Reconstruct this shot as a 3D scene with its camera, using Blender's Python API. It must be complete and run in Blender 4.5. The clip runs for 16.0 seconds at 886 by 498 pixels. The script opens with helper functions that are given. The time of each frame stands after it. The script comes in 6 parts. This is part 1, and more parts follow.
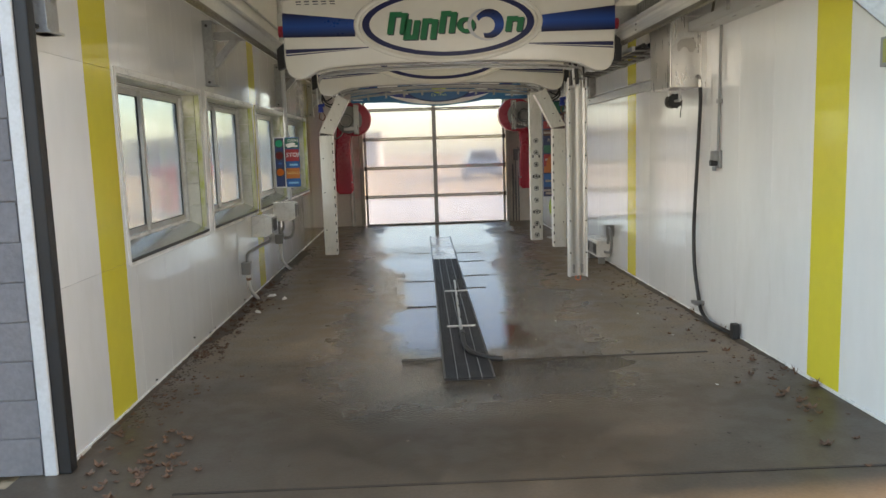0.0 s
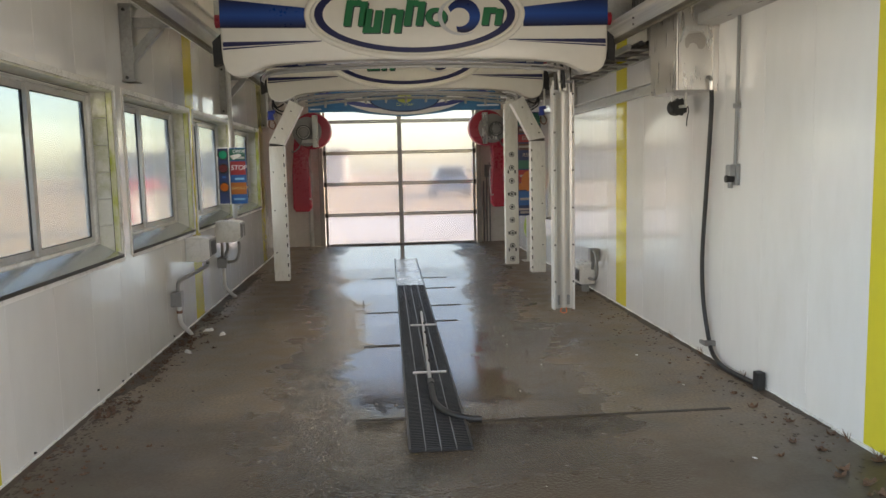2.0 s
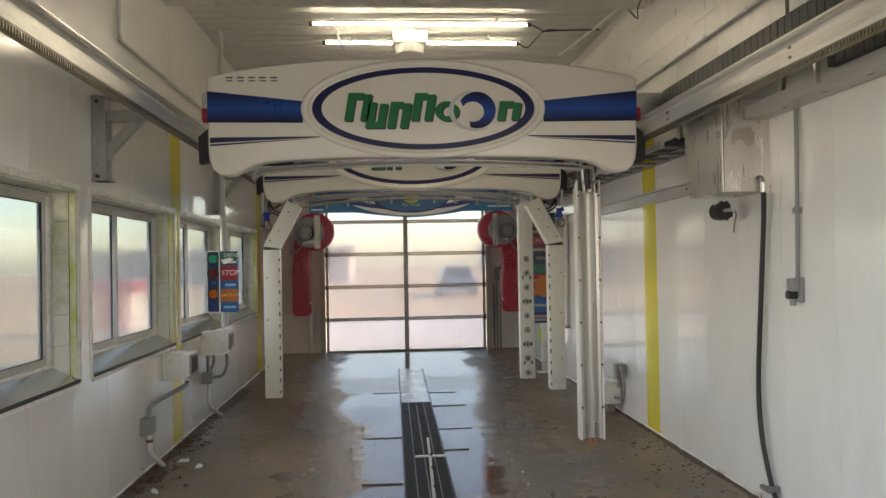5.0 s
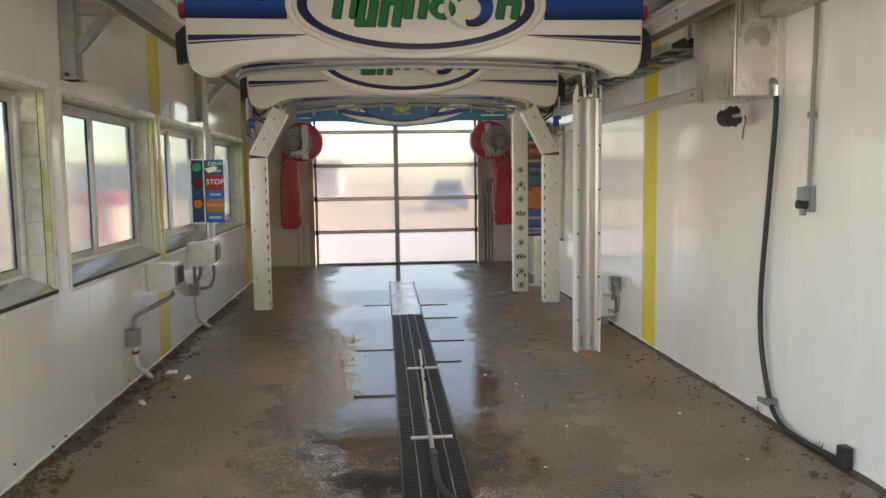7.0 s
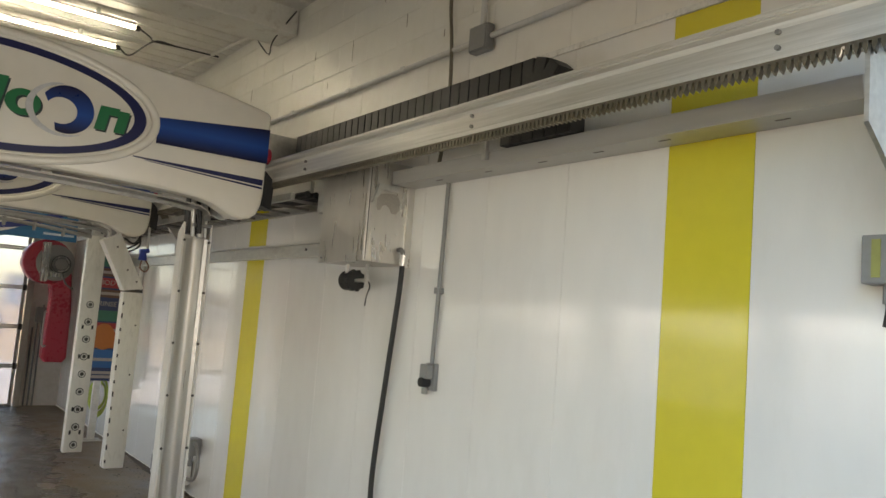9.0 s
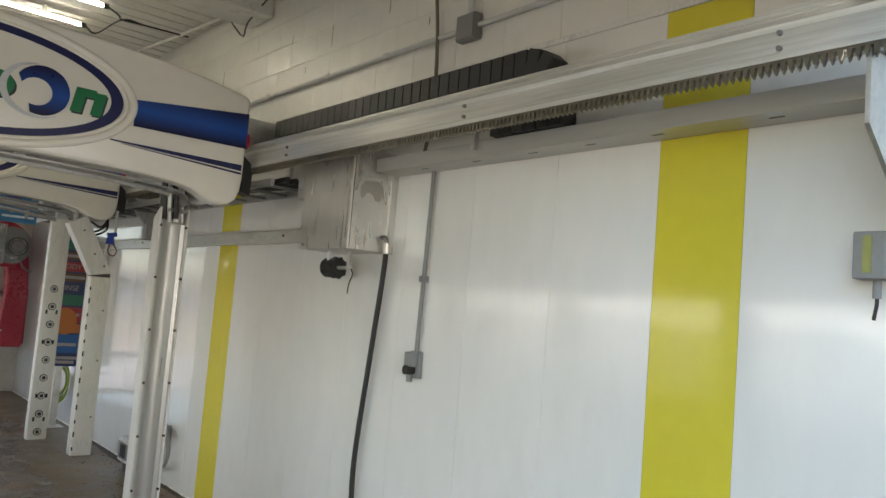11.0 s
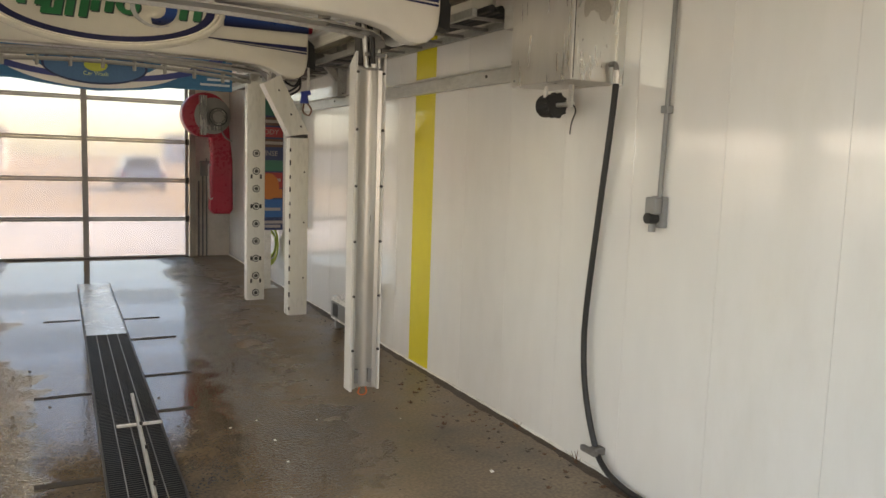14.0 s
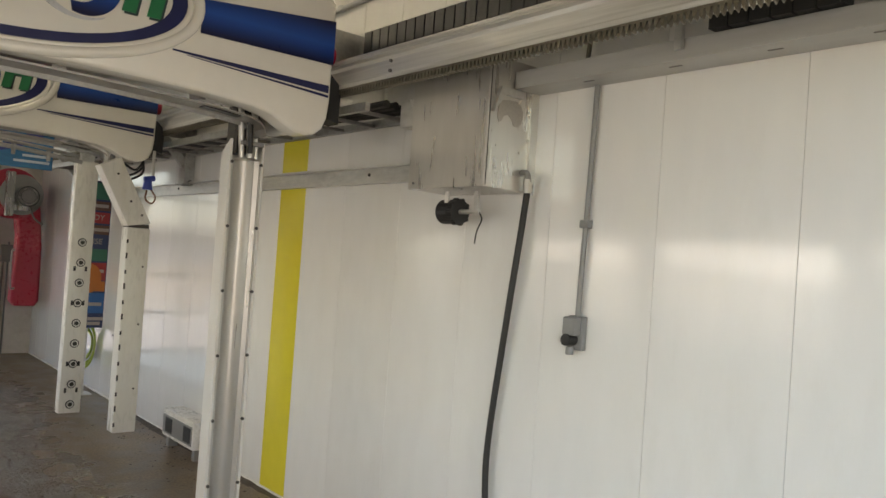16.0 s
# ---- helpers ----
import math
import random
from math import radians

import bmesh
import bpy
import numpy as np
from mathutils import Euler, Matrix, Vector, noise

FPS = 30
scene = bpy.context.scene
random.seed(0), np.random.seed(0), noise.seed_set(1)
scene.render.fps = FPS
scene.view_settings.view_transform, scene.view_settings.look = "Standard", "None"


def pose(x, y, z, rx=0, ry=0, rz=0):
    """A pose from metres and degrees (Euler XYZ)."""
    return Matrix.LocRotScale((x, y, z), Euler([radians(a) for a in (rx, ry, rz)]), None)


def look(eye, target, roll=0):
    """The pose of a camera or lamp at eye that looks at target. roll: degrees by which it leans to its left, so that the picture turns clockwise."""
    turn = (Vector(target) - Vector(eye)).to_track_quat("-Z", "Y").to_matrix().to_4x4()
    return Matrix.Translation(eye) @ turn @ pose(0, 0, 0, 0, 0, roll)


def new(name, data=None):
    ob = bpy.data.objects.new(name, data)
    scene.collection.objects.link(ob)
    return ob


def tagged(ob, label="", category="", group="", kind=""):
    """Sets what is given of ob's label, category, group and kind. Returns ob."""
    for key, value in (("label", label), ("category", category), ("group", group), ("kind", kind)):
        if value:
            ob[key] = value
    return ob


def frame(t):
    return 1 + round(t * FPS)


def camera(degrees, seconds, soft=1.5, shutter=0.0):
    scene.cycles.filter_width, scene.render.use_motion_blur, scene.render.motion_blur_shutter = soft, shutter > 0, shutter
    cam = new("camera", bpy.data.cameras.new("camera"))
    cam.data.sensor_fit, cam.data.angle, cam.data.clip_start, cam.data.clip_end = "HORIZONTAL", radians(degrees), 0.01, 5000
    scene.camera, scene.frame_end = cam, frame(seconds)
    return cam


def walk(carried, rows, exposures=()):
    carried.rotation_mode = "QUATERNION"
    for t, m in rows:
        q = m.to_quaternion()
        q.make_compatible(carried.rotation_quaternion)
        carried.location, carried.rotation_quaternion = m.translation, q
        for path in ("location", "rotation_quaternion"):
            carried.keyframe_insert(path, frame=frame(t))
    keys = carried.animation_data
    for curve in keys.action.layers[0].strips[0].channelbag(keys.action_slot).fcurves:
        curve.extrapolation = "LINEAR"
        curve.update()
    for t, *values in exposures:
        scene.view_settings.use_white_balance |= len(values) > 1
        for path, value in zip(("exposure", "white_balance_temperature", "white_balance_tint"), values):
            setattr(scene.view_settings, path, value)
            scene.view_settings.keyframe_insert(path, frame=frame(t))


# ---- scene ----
cam = camera(59.6, 16.0)
METRES, EYE, TILT, LEAN, TURN = 4.72, 1.6, 0.0, 0.0, -2.0
ROWS = [
    (0.0, 0.0, 0.0, 0.0, -0.23, -7.49, 1.76),
    (0.5, 0.0022, 0.0491, -0.0091, -4.58, -7.95, 0.33),
    (1.0, 0.0106, 0.1077, -0.0107, -6.14, -7.52, -0.08),
    (1.5, 0.0195, 0.1797, -0.0105, -3.43, -6.96, -0.16),
    (2.0, 0.0022, 0.2398, -0.0108, -2.7, -6.26, 1.27),
    (2.5, 0.0059, 0.2994, -0.0035, -2.45, -3.49, 1.99),
    (3.0, 0.01, 0.3467, 0.007, -0.87, 0.33, 0.36),
    (5.5, -0.003, 0.4144, 0.008, -3.11, 0.93, 1.38),
    (6.0, -0.0165, 0.4162, 0.005, -3.85, -1.03, 1.49),
    (6.5, -0.0177, 0.4292, -0.001, -3.34, -3.6, 1.26),
    (7.0, -0.0019, 0.4615, -0.0024, -3.03, -5.37, 0.77),
    (7.5, 0.0114, 0.5006, 0.0, -7.21, -6.06, -0.71),
    (8.0, -0.0003, 0.553, 0.0093, -19.43, -1.91, -3.39),
    (8.5, -0.0041, 0.5977, 0.0235, -29.54, 3.86, -3.91),
    (9.0, -0.0214, 0.6203, 0.025, -34.63, 5.66, -4.46),
    (11.5, -0.0511, 0.6399, 0.0283, -37.93, 4.28, -4.81),
    (12.0, -0.0504, 0.6454, 0.0255, -36.99, 2.66, -4.54),
    (12.5, -0.041, 0.6588, 0.0152, -33.69, -1.34, -3.23),
    (13.0, -0.0185, 0.6905, 0.0066, -26.95, -4.94, -1.35),
    (13.5, -0.0085, 0.7225, 0.0071, -22.87, -6.34, -1.35),
    (14.0, -0.0319, 0.7697, 0.0077, -24.88, -6.47, -1.88),
    (14.5, -0.0367, 0.8117, 0.0117, -28.54, -4.49, -2.44),
    (15.0, -0.019, 0.8587, 0.0162, -32.48, -0.95, -3.09),
    (15.5, -0.0291, 0.8812, 0.0197, -35.86, 0.31, -3.55),
    (16.0, -0.0532, 0.8954, 0.0208, -38.15, 1.0, -4.03),
]
walk(cam, [(t, pose(0, 0, EYE, TILT, LEAN, TURN) @ pose(METRES * x, METRES * y, METRES * z, 90 + pitch, roll, yaw)) for t, x, y, z, yaw, pitch, roll in ROWS],
     exposures=[(0.0, 2.75, 7600, 12), (2.0, 2.75, 7700, 14), (3.0, 2.65, 7900, 15), (5.5, 2.63, 7700, 14), (7.0, 2.89, 7800, 14), (8.5, 2.66, 8350, 14), (9.0, 2.7, 7800, 12), (11.5, 2.77, 7150, 11), (12.0, 2.79, 7500, 12), (12.5, 2.76, 7900, 12), (13.2, 2.77, 8500, 16), (14.5, 2.81, 8600, 16), (16.0, 2.86, 7900, 14)])

# ---------------------------------------------------------------- world and light
world = bpy.data.worlds.new("sky")
scene.world = world
world.use_nodes = True
wn = world.node_tree
sky = wn.nodes.new("ShaderNodeTexSky")
sky.sky_type = "NISHITA"
sky.sun_disc = False
sky.sun_elevation = radians(24)
sky.sun_rotation = radians(85)
sky.air_density, sky.dust_density, sky.ozone_density = 1.0, 1.2, 1.2
bg = wn.nodes["Background"]
wn.links.new(sky.outputs[0], bg.inputs[0])
bg.inputs[1].default_value = 0.15

# the open entrance lets in the light of the yard and the sky behind the camera
entrance_light = new("entrance_light", bpy.data.lights.new("entrance_light", "AREA"))
entrance_light.data.shape, entrance_light.data.size, entrance_light.data.size_y = "RECTANGLE", 2.2, 2.4
entrance_light.data.energy, entrance_light.data.color = 6.2, (1.0, 0.97, 0.93)

# sky light at the four windows
for wy in (6.03, 8.23, 10.43, 12.72):
    wl = new("window_light", bpy.data.lights.new("window_light", "AREA"))
    wl.data.shape, wl.data.size, wl.data.size_y = "RECTANGLE", 1.9, 1.1
    wl.data.energy, wl.data.color, wl.data.spread = 1.65, (0.97, 0.98, 1.0), radians(112)
    wl.matrix_world = pose(-2.13, wy, 1.55, 75, 0, -90)
entrance_light.matrix_world = pose(1.3, 3.25, 1.5, 98, 0, 50)

sun = new("sun", bpy.data.lights.new("sun", "SUN"))
sun.data.energy, sun.data.angle, sun.data.color = 3.5, radians(3), (1.0, 0.82, 0.60)
sun.matrix_world = look((30, 2.5, 13.4), (0, 0, 0))

# ---------------------------------------------------------------- materials


def mat(name, color, rough=0.5, metal=0.0, vary=0.15, scale=6.0, bump=0.0, bscale=40.0, coat=0.0, island=0.0, stretch=(1, 1, 1), rvary=0.1, dirt=None, dirt_amount=0.0, dirt_from=0.52):
    """A principled surface whose colour, gloss and relief vary at two scales, in metres."""
    m = bpy.data.materials.new(name)
    m.use_nodes = True
    nt = m.node_tree
    p = nt.nodes["Principled BSDF"]
    N, L = nt.nodes.new, nt.links.new
    co = N("ShaderNodeTexCoord")
    geo = N("ShaderNodeNewGeometry")
    mp = N("ShaderNodeMapping")
    mp.inputs["Scale"].default_value = stretch
    L(geo.outputs["Position"], mp.inputs[0])
    n1, n2 = N("ShaderNodeTexNoise"), N("ShaderNodeTexNoise")
    n1.inputs["Scale"].default_value, n1.inputs["Detail"].default_value = scale * 0.35, 5
    n2.inputs["Scale"].default_value, n2.inputs["Detail"].default_value = scale * 6, 6
    L(mp.outputs[0], n1.inputs[0]), L(mp.outputs[0], n2.inputs[0])
    add = N("ShaderNodeMath")
    add.operation = "ADD"
    L(n1.outputs[0], add.inputs[0]), L(n2.outputs[0], add.inputs[1])
    rmp = N("ShaderNodeMapRange")
    rmp.inputs[1].default_value, rmp.inputs[2].default_value = 0.6, 1.4
    rmp.inputs[3].default_value, rmp.inputs[4].default_value = 1 - vary, 1 + vary * 0.6
    L(add.outputs[0], rmp.inputs[0])
    last = rmp.outputs[0]
    if island:
        oi = N("ShaderNodeObjectInfo")
        r2 = N("ShaderNodeMapRange")
        r2.inputs[3].default_value, r2.inputs[4].default_value = 1 - island, 1 + island * 0.4
        L(oi.outputs["Random"], r2.inputs[0])
        mu = N("ShaderNodeMath")
        mu.operation = "MULTIPLY"
        L(last, mu.inputs[0]), L(r2.outputs[0], mu.inputs[1])
        last = mu.outputs[0]
    mix = N("ShaderNodeMix")
    mix.data_type, mix.blend_type = "RGBA", "MULTIPLY"
    mix.inputs["Factor"].default_value = 1.0
    mix.inputs[6].default_value = (*color, 1)
    comb = N("ShaderNodeCombineColor")
    for i in range(3):
        L(last, comb.inputs[i])
    L(comb.outputs[0], mix.inputs[7])
    colour = mix.outputs[2]
    if dirt:
        nd = N("ShaderNodeTexNoise")
        nd.inputs["Scale"].default_value, nd.inputs["Detail"].default_value, nd.inputs["Roughness"].default_value = scale * 0.9, 9, 0.7
        mpd = N("ShaderNodeMapping")
        mpd.inputs["Scale"].default_value = stretch
        L(geo.outputs["Position"], mpd.inputs[0]), L(mpd.outputs[0], nd.inputs[0])
        rd = N("ShaderNodeMapRange")
        rd.inputs[1].default_value, rd.inputs[2].default_value, rd.inputs[4].default_value = dirt_from, dirt_from + 0.2, dirt_amount
        L(nd.outputs[0], rd.inputs[0])
        md = N("ShaderNodeMix")
        md.data_type = "RGBA"
        L(rd.outputs[0], md.inputs["Factor"]), L(colour, md.inputs[6])
        md.inputs[7].default_value = (*dirt, 1)
        colour = md.outputs[2]
    L(colour, p.inputs["Base Color"])
    rr = N("ShaderNodeMapRange")
    rr.inputs[1].default_value, rr.inputs[2].default_value = 0.6, 1.4
    rr.inputs[3].default_value, rr.inputs[4].default_value = max(0.02, rough - rvary), min(1, rough + rvary)
    L(add.outputs[0], rr.inputs[0])
    L(rr.outputs[0], p.inputs["Roughness"])
    p.inputs["Metallic"].default_value = metal
    p.inputs["Coat Weight"].default_value = coat
    p.inputs["Coat Roughness"].default_value = 0.06
    if bump:
        nb = N("ShaderNodeTexNoise")
        nb.inputs["Scale"].default_value, nb.inputs["Detail"].default_value = bscale, 5
        L(mp.outputs[0], nb.inputs[0])
        bp = N("ShaderNodeBump")
        bp.inputs["Strength"].default_value, bp.inputs["Distance"].default_value = bump, 0.01
        L(nb.outputs[0], bp.inputs["Height"]), L(bp.outputs[0], p.inputs["Normal"])
    return m


def glow(name, color, strength):
    m = bpy.data.materials.new(name)
    m.use_nodes = True
    p = m.node_tree.nodes["Principled BSDF"]
    p.inputs["Base Color"].default_value = (*color, 1)
    p.inputs["Emission Color"].default_value = (*color, 1)
    p.inputs["Emission Strength"].default_value = strength
    return m


def hazy(name, tint, rough, haze):
    """Clear sheet with a thin film of scale and water spots."""
    m = bpy.data.materials.new(name)
    m.use_nodes = True
    nt = m.node_tree
    N, L = nt.nodes.new, nt.links.new
    p = nt.nodes["Principled BSDF"]
    p.inputs["Base Color"].default_value = (*tint, 1)
    p.inputs["Transmission Weight"].default_value = 1.0
    p.inputs["IOR"].default_value = 1.12
    geo = N("ShaderNodeNewGeometry")
    n = N("ShaderNodeTexNoise")
    n.inputs["Scale"].default_value, n.inputs["Detail"].default_value = 2.5, 3
    L(geo.outputs["Position"], n.inputs[0])
    r = N("ShaderNodeMapRange")
    r.inputs[1].default_value, r.inputs[2].default_value = 0.3, 0.7
    r.inputs[3].default_value, r.inputs[4].default_value = rough * 0.95, rough * 1.05
    L(n.outputs[0], r.inputs[0]), L(r.outputs[0], p.inputs["Roughness"])
    tr = N("ShaderNodeBsdfTranslucent")
    tr.inputs[0].default_value = (*tint, 1)
    mx = N("ShaderNodeMixShader")
    r2 = N("ShaderNodeMapRange")
    r2.inputs[1].default_value, r2.inputs[2].default_value = 0.35, 0.7
    r2.inputs[3].default_value, r2.inputs[4].default_value = haze * 0.85, haze * 1.15
    L(n.outputs[0], r2.inputs[0]), L(r2.outputs[0], mx.inputs[0])
    L(p.outputs[0], mx.inputs[1]), L(tr.outputs[0], mx.inputs[2])
    L(mx.outputs[0], nt.nodes["Material Output"].inputs[0])
    return m


def concrete_floor():
    """Brown wet concrete: a glossy film of water in pools, grainy broom relief where it is only damp."""
    m = bpy.data.materials.new("wet_concrete")
    m.use_nodes = True
    nt = m.node_tree
    N, L = nt.nodes.new, nt.links.new
    p = nt.nodes["Principled BSDF"]
    geo = N("ShaderNodeNewGeometry")
    pos = geo.outputs["Position"]
    big, mid, fine = N("ShaderNodeTexNoise"), N("ShaderNodeTexNoise"), N("ShaderNodeTexNoise")
    for n, s, d in ((big, 0.8, 6), (mid, 4.5, 8), (fine, 54, 1)):
        n.inputs["Scale"].default_value, n.inputs["Detail"].default_value = s, d
        L(pos, n.inputs[0])
    ramp = N("ShaderNodeValToRGB")
    e = ramp.color_ramp.elements
    e[0].position, e[0].color = 0.33, (0.096, 0.073, 0.051, 1)
    e[1].position, e[1].color = 0.68, (0.295, 0.228, 0.16, 1)
    a = N("ShaderNodeMath")
    a.operation, a.inputs[1].default_value = "MULTIPLY_ADD", 0.55
    h = N("ShaderNodeMath")
    h.operation, h.inputs[1].default_value = "MULTIPLY", 0.45
    L(mid.outputs[0], h.inputs[0]), L(big.outputs[0], a.inputs[0]), L(h.outputs[0], a.inputs[2])
    L(a.outputs[0], ramp.inputs[0])
    sp = N("ShaderNodeMapRange")
    sp.inputs[1].default_value, sp.inputs[2].default_value, sp.inputs[3].default_value, sp.inputs[4].default_value = 0.3, 0.7, 0.75, 1.2
    L(fine.outputs[0], sp.inputs[0])
    mul = N("ShaderNodeMix")
    mul.data_type, mul.blend_type = "RGBA", "MULTIPLY"
    mul.inputs["Factor"].default_value = 1
    cc = N("ShaderNodeCombineColor")
    for i in range(3):
        L(sp.outputs[0], cc.inputs[i])
    L(ramp.outputs[0], mul.inputs[6]), L(cc.outputs[0], mul.inputs[7])
    # dark runoff stains from the near end of the drain
    colour = mul.outputs[2]
    for centre, turn, size, ragged, amount in (((0.34, 3.98, 0), 6, (0.85, 1.7, 0), 1.1, 0.92), ((-0.04, 4.70, 0), -44, (1.5, 4.2, 0), 0.8, 0.85), ((0.95, 5.42, 0), -4, (1.1, 3.6, 0), 1.2, 0.6), ((-0.02, 5.95, 0), 0, (2.4, 2.6, 0), 1.1, 0.85)):
        sx = N("ShaderNodeVectorMath")
        sx.operation, sx.inputs[1].default_value = "SUBTRACT", centre
        L(pos, sx.inputs[0])
        rot = N("ShaderNodeVectorRotate")
        rot.rotation_type, rot.inputs["Angle"].default_value = "Z_AXIS", radians(turn)
        L(sx.outputs[0], rot.inputs["Vector"])
        sc = N("ShaderNodeVectorMath")
        sc.operation, sc.inputs[1].default_value = "MULTIPLY", size
        L(rot.outputs[0], sc.inputs[0])
        ln = N("ShaderNodeVectorMath")
        ln.operation = "LENGTH"
        L(sc.outputs[0], ln.inputs[0])
        pert = N("ShaderNodeMath")
        pert.operation, pert.inputs[1].default_value = "MULTIPLY_ADD", ragged
        L(mid.outputs[0], pert.inputs[0]), L(ln.outputs["Value"], pert.inputs[2])
        st = N("ShaderNodeMapRange")
        st.interpolation_type = "SMOOTHSTEP"
        st.inputs[1].default_value, st.inputs[2].default_value, st.inputs[3].default_value, st.inputs[4].default_value = 0.6 + ragged * 0.4, 1.05 + ragged * 0.5, amount, 0.0
        L(pert.outputs[0], st.inputs[0])
        stain = N("ShaderNodeMix")
        stain.data_type = "RGBA"
        stain.inputs[7].default_value = (0.030, 0.024, 0.017, 1)
        L(st.outputs[0], stain.inputs["Factor"]), L(colour, stain.inputs[6])
        colour = stain.outputs[2]
    # soaked slab between the entrance and the near end of the drain
    sy = N("ShaderNodeSeparateXYZ")
    L(pos, sy.inputs[0])
    soak = N("ShaderNodeMapRange")
    soak.interpolation_type = "SMOOTHSTEP"
    soak.inputs[1].default_value, soak.inputs[2].default_value, soak.inputs[3].default_value, soak.inputs[4].default_value = 4.6, 6.2, 0.8, 0.0
    wob = N("ShaderNodeMath")
    wob.operation, wob.inputs[1].default_value = "MULTIPLY_ADD", 1.6
    L(big.outputs[0], wob.inputs[0]), L(sy.outputs[1], wob.inputs[2])
    wob2 = N("ShaderNodeMath")
    wob2.operation, wob2.inputs[1].default_value = "SUBTRACT", 0.8
    L(wob.outputs[0], wob2.inputs[0]), L(wob2.outputs[0], soak.inputs[0])
    soaked = N("ShaderNodeMix")
    soaked.data_type = "RGBA"
    soaked.inputs[7].default_value = (0.056, 0.042, 0.028, 1)
    L(soak.outputs[0], soaked.inputs["Factor"]), L(colour, soaked.inputs[6])
    # the slab falls towards the drain: a calm pool there, a beaded film round it, damp satin concrete beyond
    def arith(op, u, v, third=None):
        n = N("ShaderNodeMath")
        n.operation = op
        for k, q in enumerate((u, v, third)):
            if q is None:
                continue
            if isinstance(q, (int, float)):
                n.inputs[k].default_value = q
            else:
                L(q, n.inputs[k])
        return n.outputs[0]

    def ease(q, a0, a1, b0, b1):
        n = N("ShaderNodeMapRange")
        n.interpolation_type = "SMOOTHSTEP"
        for k, v in enumerate((a0, a1, b0, b1)):
            n.inputs[k + 1].default_value = v
        L(q, n.inputs[0])
        return n.outputs[0]

    px, py = sy.outputs[0], sy.outputs[1]
    rag = arith("MULTIPLY_ADD", mid.outputs[0], 0.42, arith("MULTIPLY", big.outputs[0], 0.9))
    dist = arith("ADD", arith("ABSOLUTE", arith("SUBTRACT", px, 0.40), 0.0), rag)
    dist = arith("SUBTRACT", dist, ease(py, 9.0, 14.0, 0.0, 0.45))
    north = arith("ADD", py, arith("MULTIPLY", rag, 1.2))
    pool = arith("MULTIPLY", ease(dist, 1.14, 1.48, 1.0, 0.0), ease(north, 6.3, 6.9, 0.0, 1.0))
    film = arith("MULTIPLY", ease(dist, 1.40, 2.0, 1.0, 0.0), ease(north, 4.9, 6.2, 0.0, 1.0))
    beads = arith("MULTIPLY", film, arith("SUBTRACT", 1.0, pool))
    wetted = N("ShaderNodeMix")
    wetted.data_type, wetted.blend_type = "RGBA", "MULTIPLY"
    wetted.inputs[7].default_value = (0.62, 0.60, 0.58, 1)
    L(film, wetted.inputs["Factor"]), L(soaked.outputs[2], wetted.inputs[6])
    L(wetted.outputs[2], p.inputs["Base Color"])
    rough = arith("MULTIPLY_ADD", film, -0.36, ease(mid.outputs[0], 0.35, 0.65, 0.34, 0.5))
    rough = arith("MULTIPLY_ADD", pool, -0.10, rough)
    L(arith("MAXIMUM", rough, 0.035), p.inputs["Roughness"])
    L(arith("MULTIPLY_ADD", pool, 0.30, arith("MULTIPLY_ADD", film, 0.22, 1.36)), p.inputs["IOR"])
    bp = N("ShaderNodeBump")
    bp.inputs["Distance"].default_value = 0.028
    L(arith("MULTIPLY_ADD", beads, 0.95, 0.025), bp.inputs["Strength"])
    L(fine.outputs[0], bp.inputs["Height"]), L(bp.outputs[0], p.inputs["Normal"])
    return m


WHITE_PANEL = mat("white_panel", (0.78, 0.77, 0.74), 0.16, vary=0.05, scale=1.5, bump=0.014, bscale=2.6, island=0.03, stretch=(1, 1, 0.35), rvary=0.04, dirt=(0.55, 0.52, 0.44), dirt_amount=0.25, coat=1.0)
WHITE_PANEL.node_tree.nodes["Principled BSDF"].inputs["Coat IOR"].default_value = 1.6
WHITE_PANEL.node_tree.nodes["Principled BSDF"].inputs["Coat Roughness"].default_value = 0.085
YELLOW_PANEL = mat("yellow_panel", (0.66, 0.57, 0.05), 0.12, vary=0.06, scale=2, bump=0.006, bscale=2.2, rvary=0.04, coat=0.5)
TRIM_WHITE = mat("white_trim", (0.74, 0.73, 0.69), 0.3, vary=0.1, dirt=(0.3, 0.27, 0.2), dirt_amount=0.5, scale=9)
BLOCK_PAINT = mat("painted_masonry", (0.78, 0.76, 0.70), 0.34, vary=0.05, rvary=0.02, bump=0.003, bscale=6, dirt=(0.56, 0.51, 0.38), dirt_amount=0.3, scale=1.6)
MOSS = mat("mossy_corner", (0.64, 0.63, 0.46), 0.55, vary=0.2, bump=0.35, bscale=70, dirt=(0.40, 0.44, 0.05), dirt_amount=1.0, dirt_from=0.41, scale=9, stretch=(1, 1, 0.4))
BRACKET_METAL = mat("dull_bracket_zinc", (0.40, 0.40, 0.38), 0.45, metal=0.6, vary=0.25, scale=9, bump=0.05, dirt=(0.20, 0.18, 0.15), dirt_amount=0.6)
LIT_RAIL_METAL = mat("lit_worn_rail_zinc", (0.74, 0.73, 0.69), 0.38, metal=0.45, vary=0.28, scale=5, bump=0.04, stretch=(1.5, 0.06, 2.0), dirt=(0.27, 0.25, 0.21), dirt_amount=0.7)
TRAY_METAL = mat("dull_tray_zinc", (0.50, 0.50, 0.48), 0.42, metal=0.5, vary=0.14, scale=4, bump=0.03, stretch=(1, 0.1, 1), dirt=(0.36, 0.35, 0.32), dirt_amount=0.4)
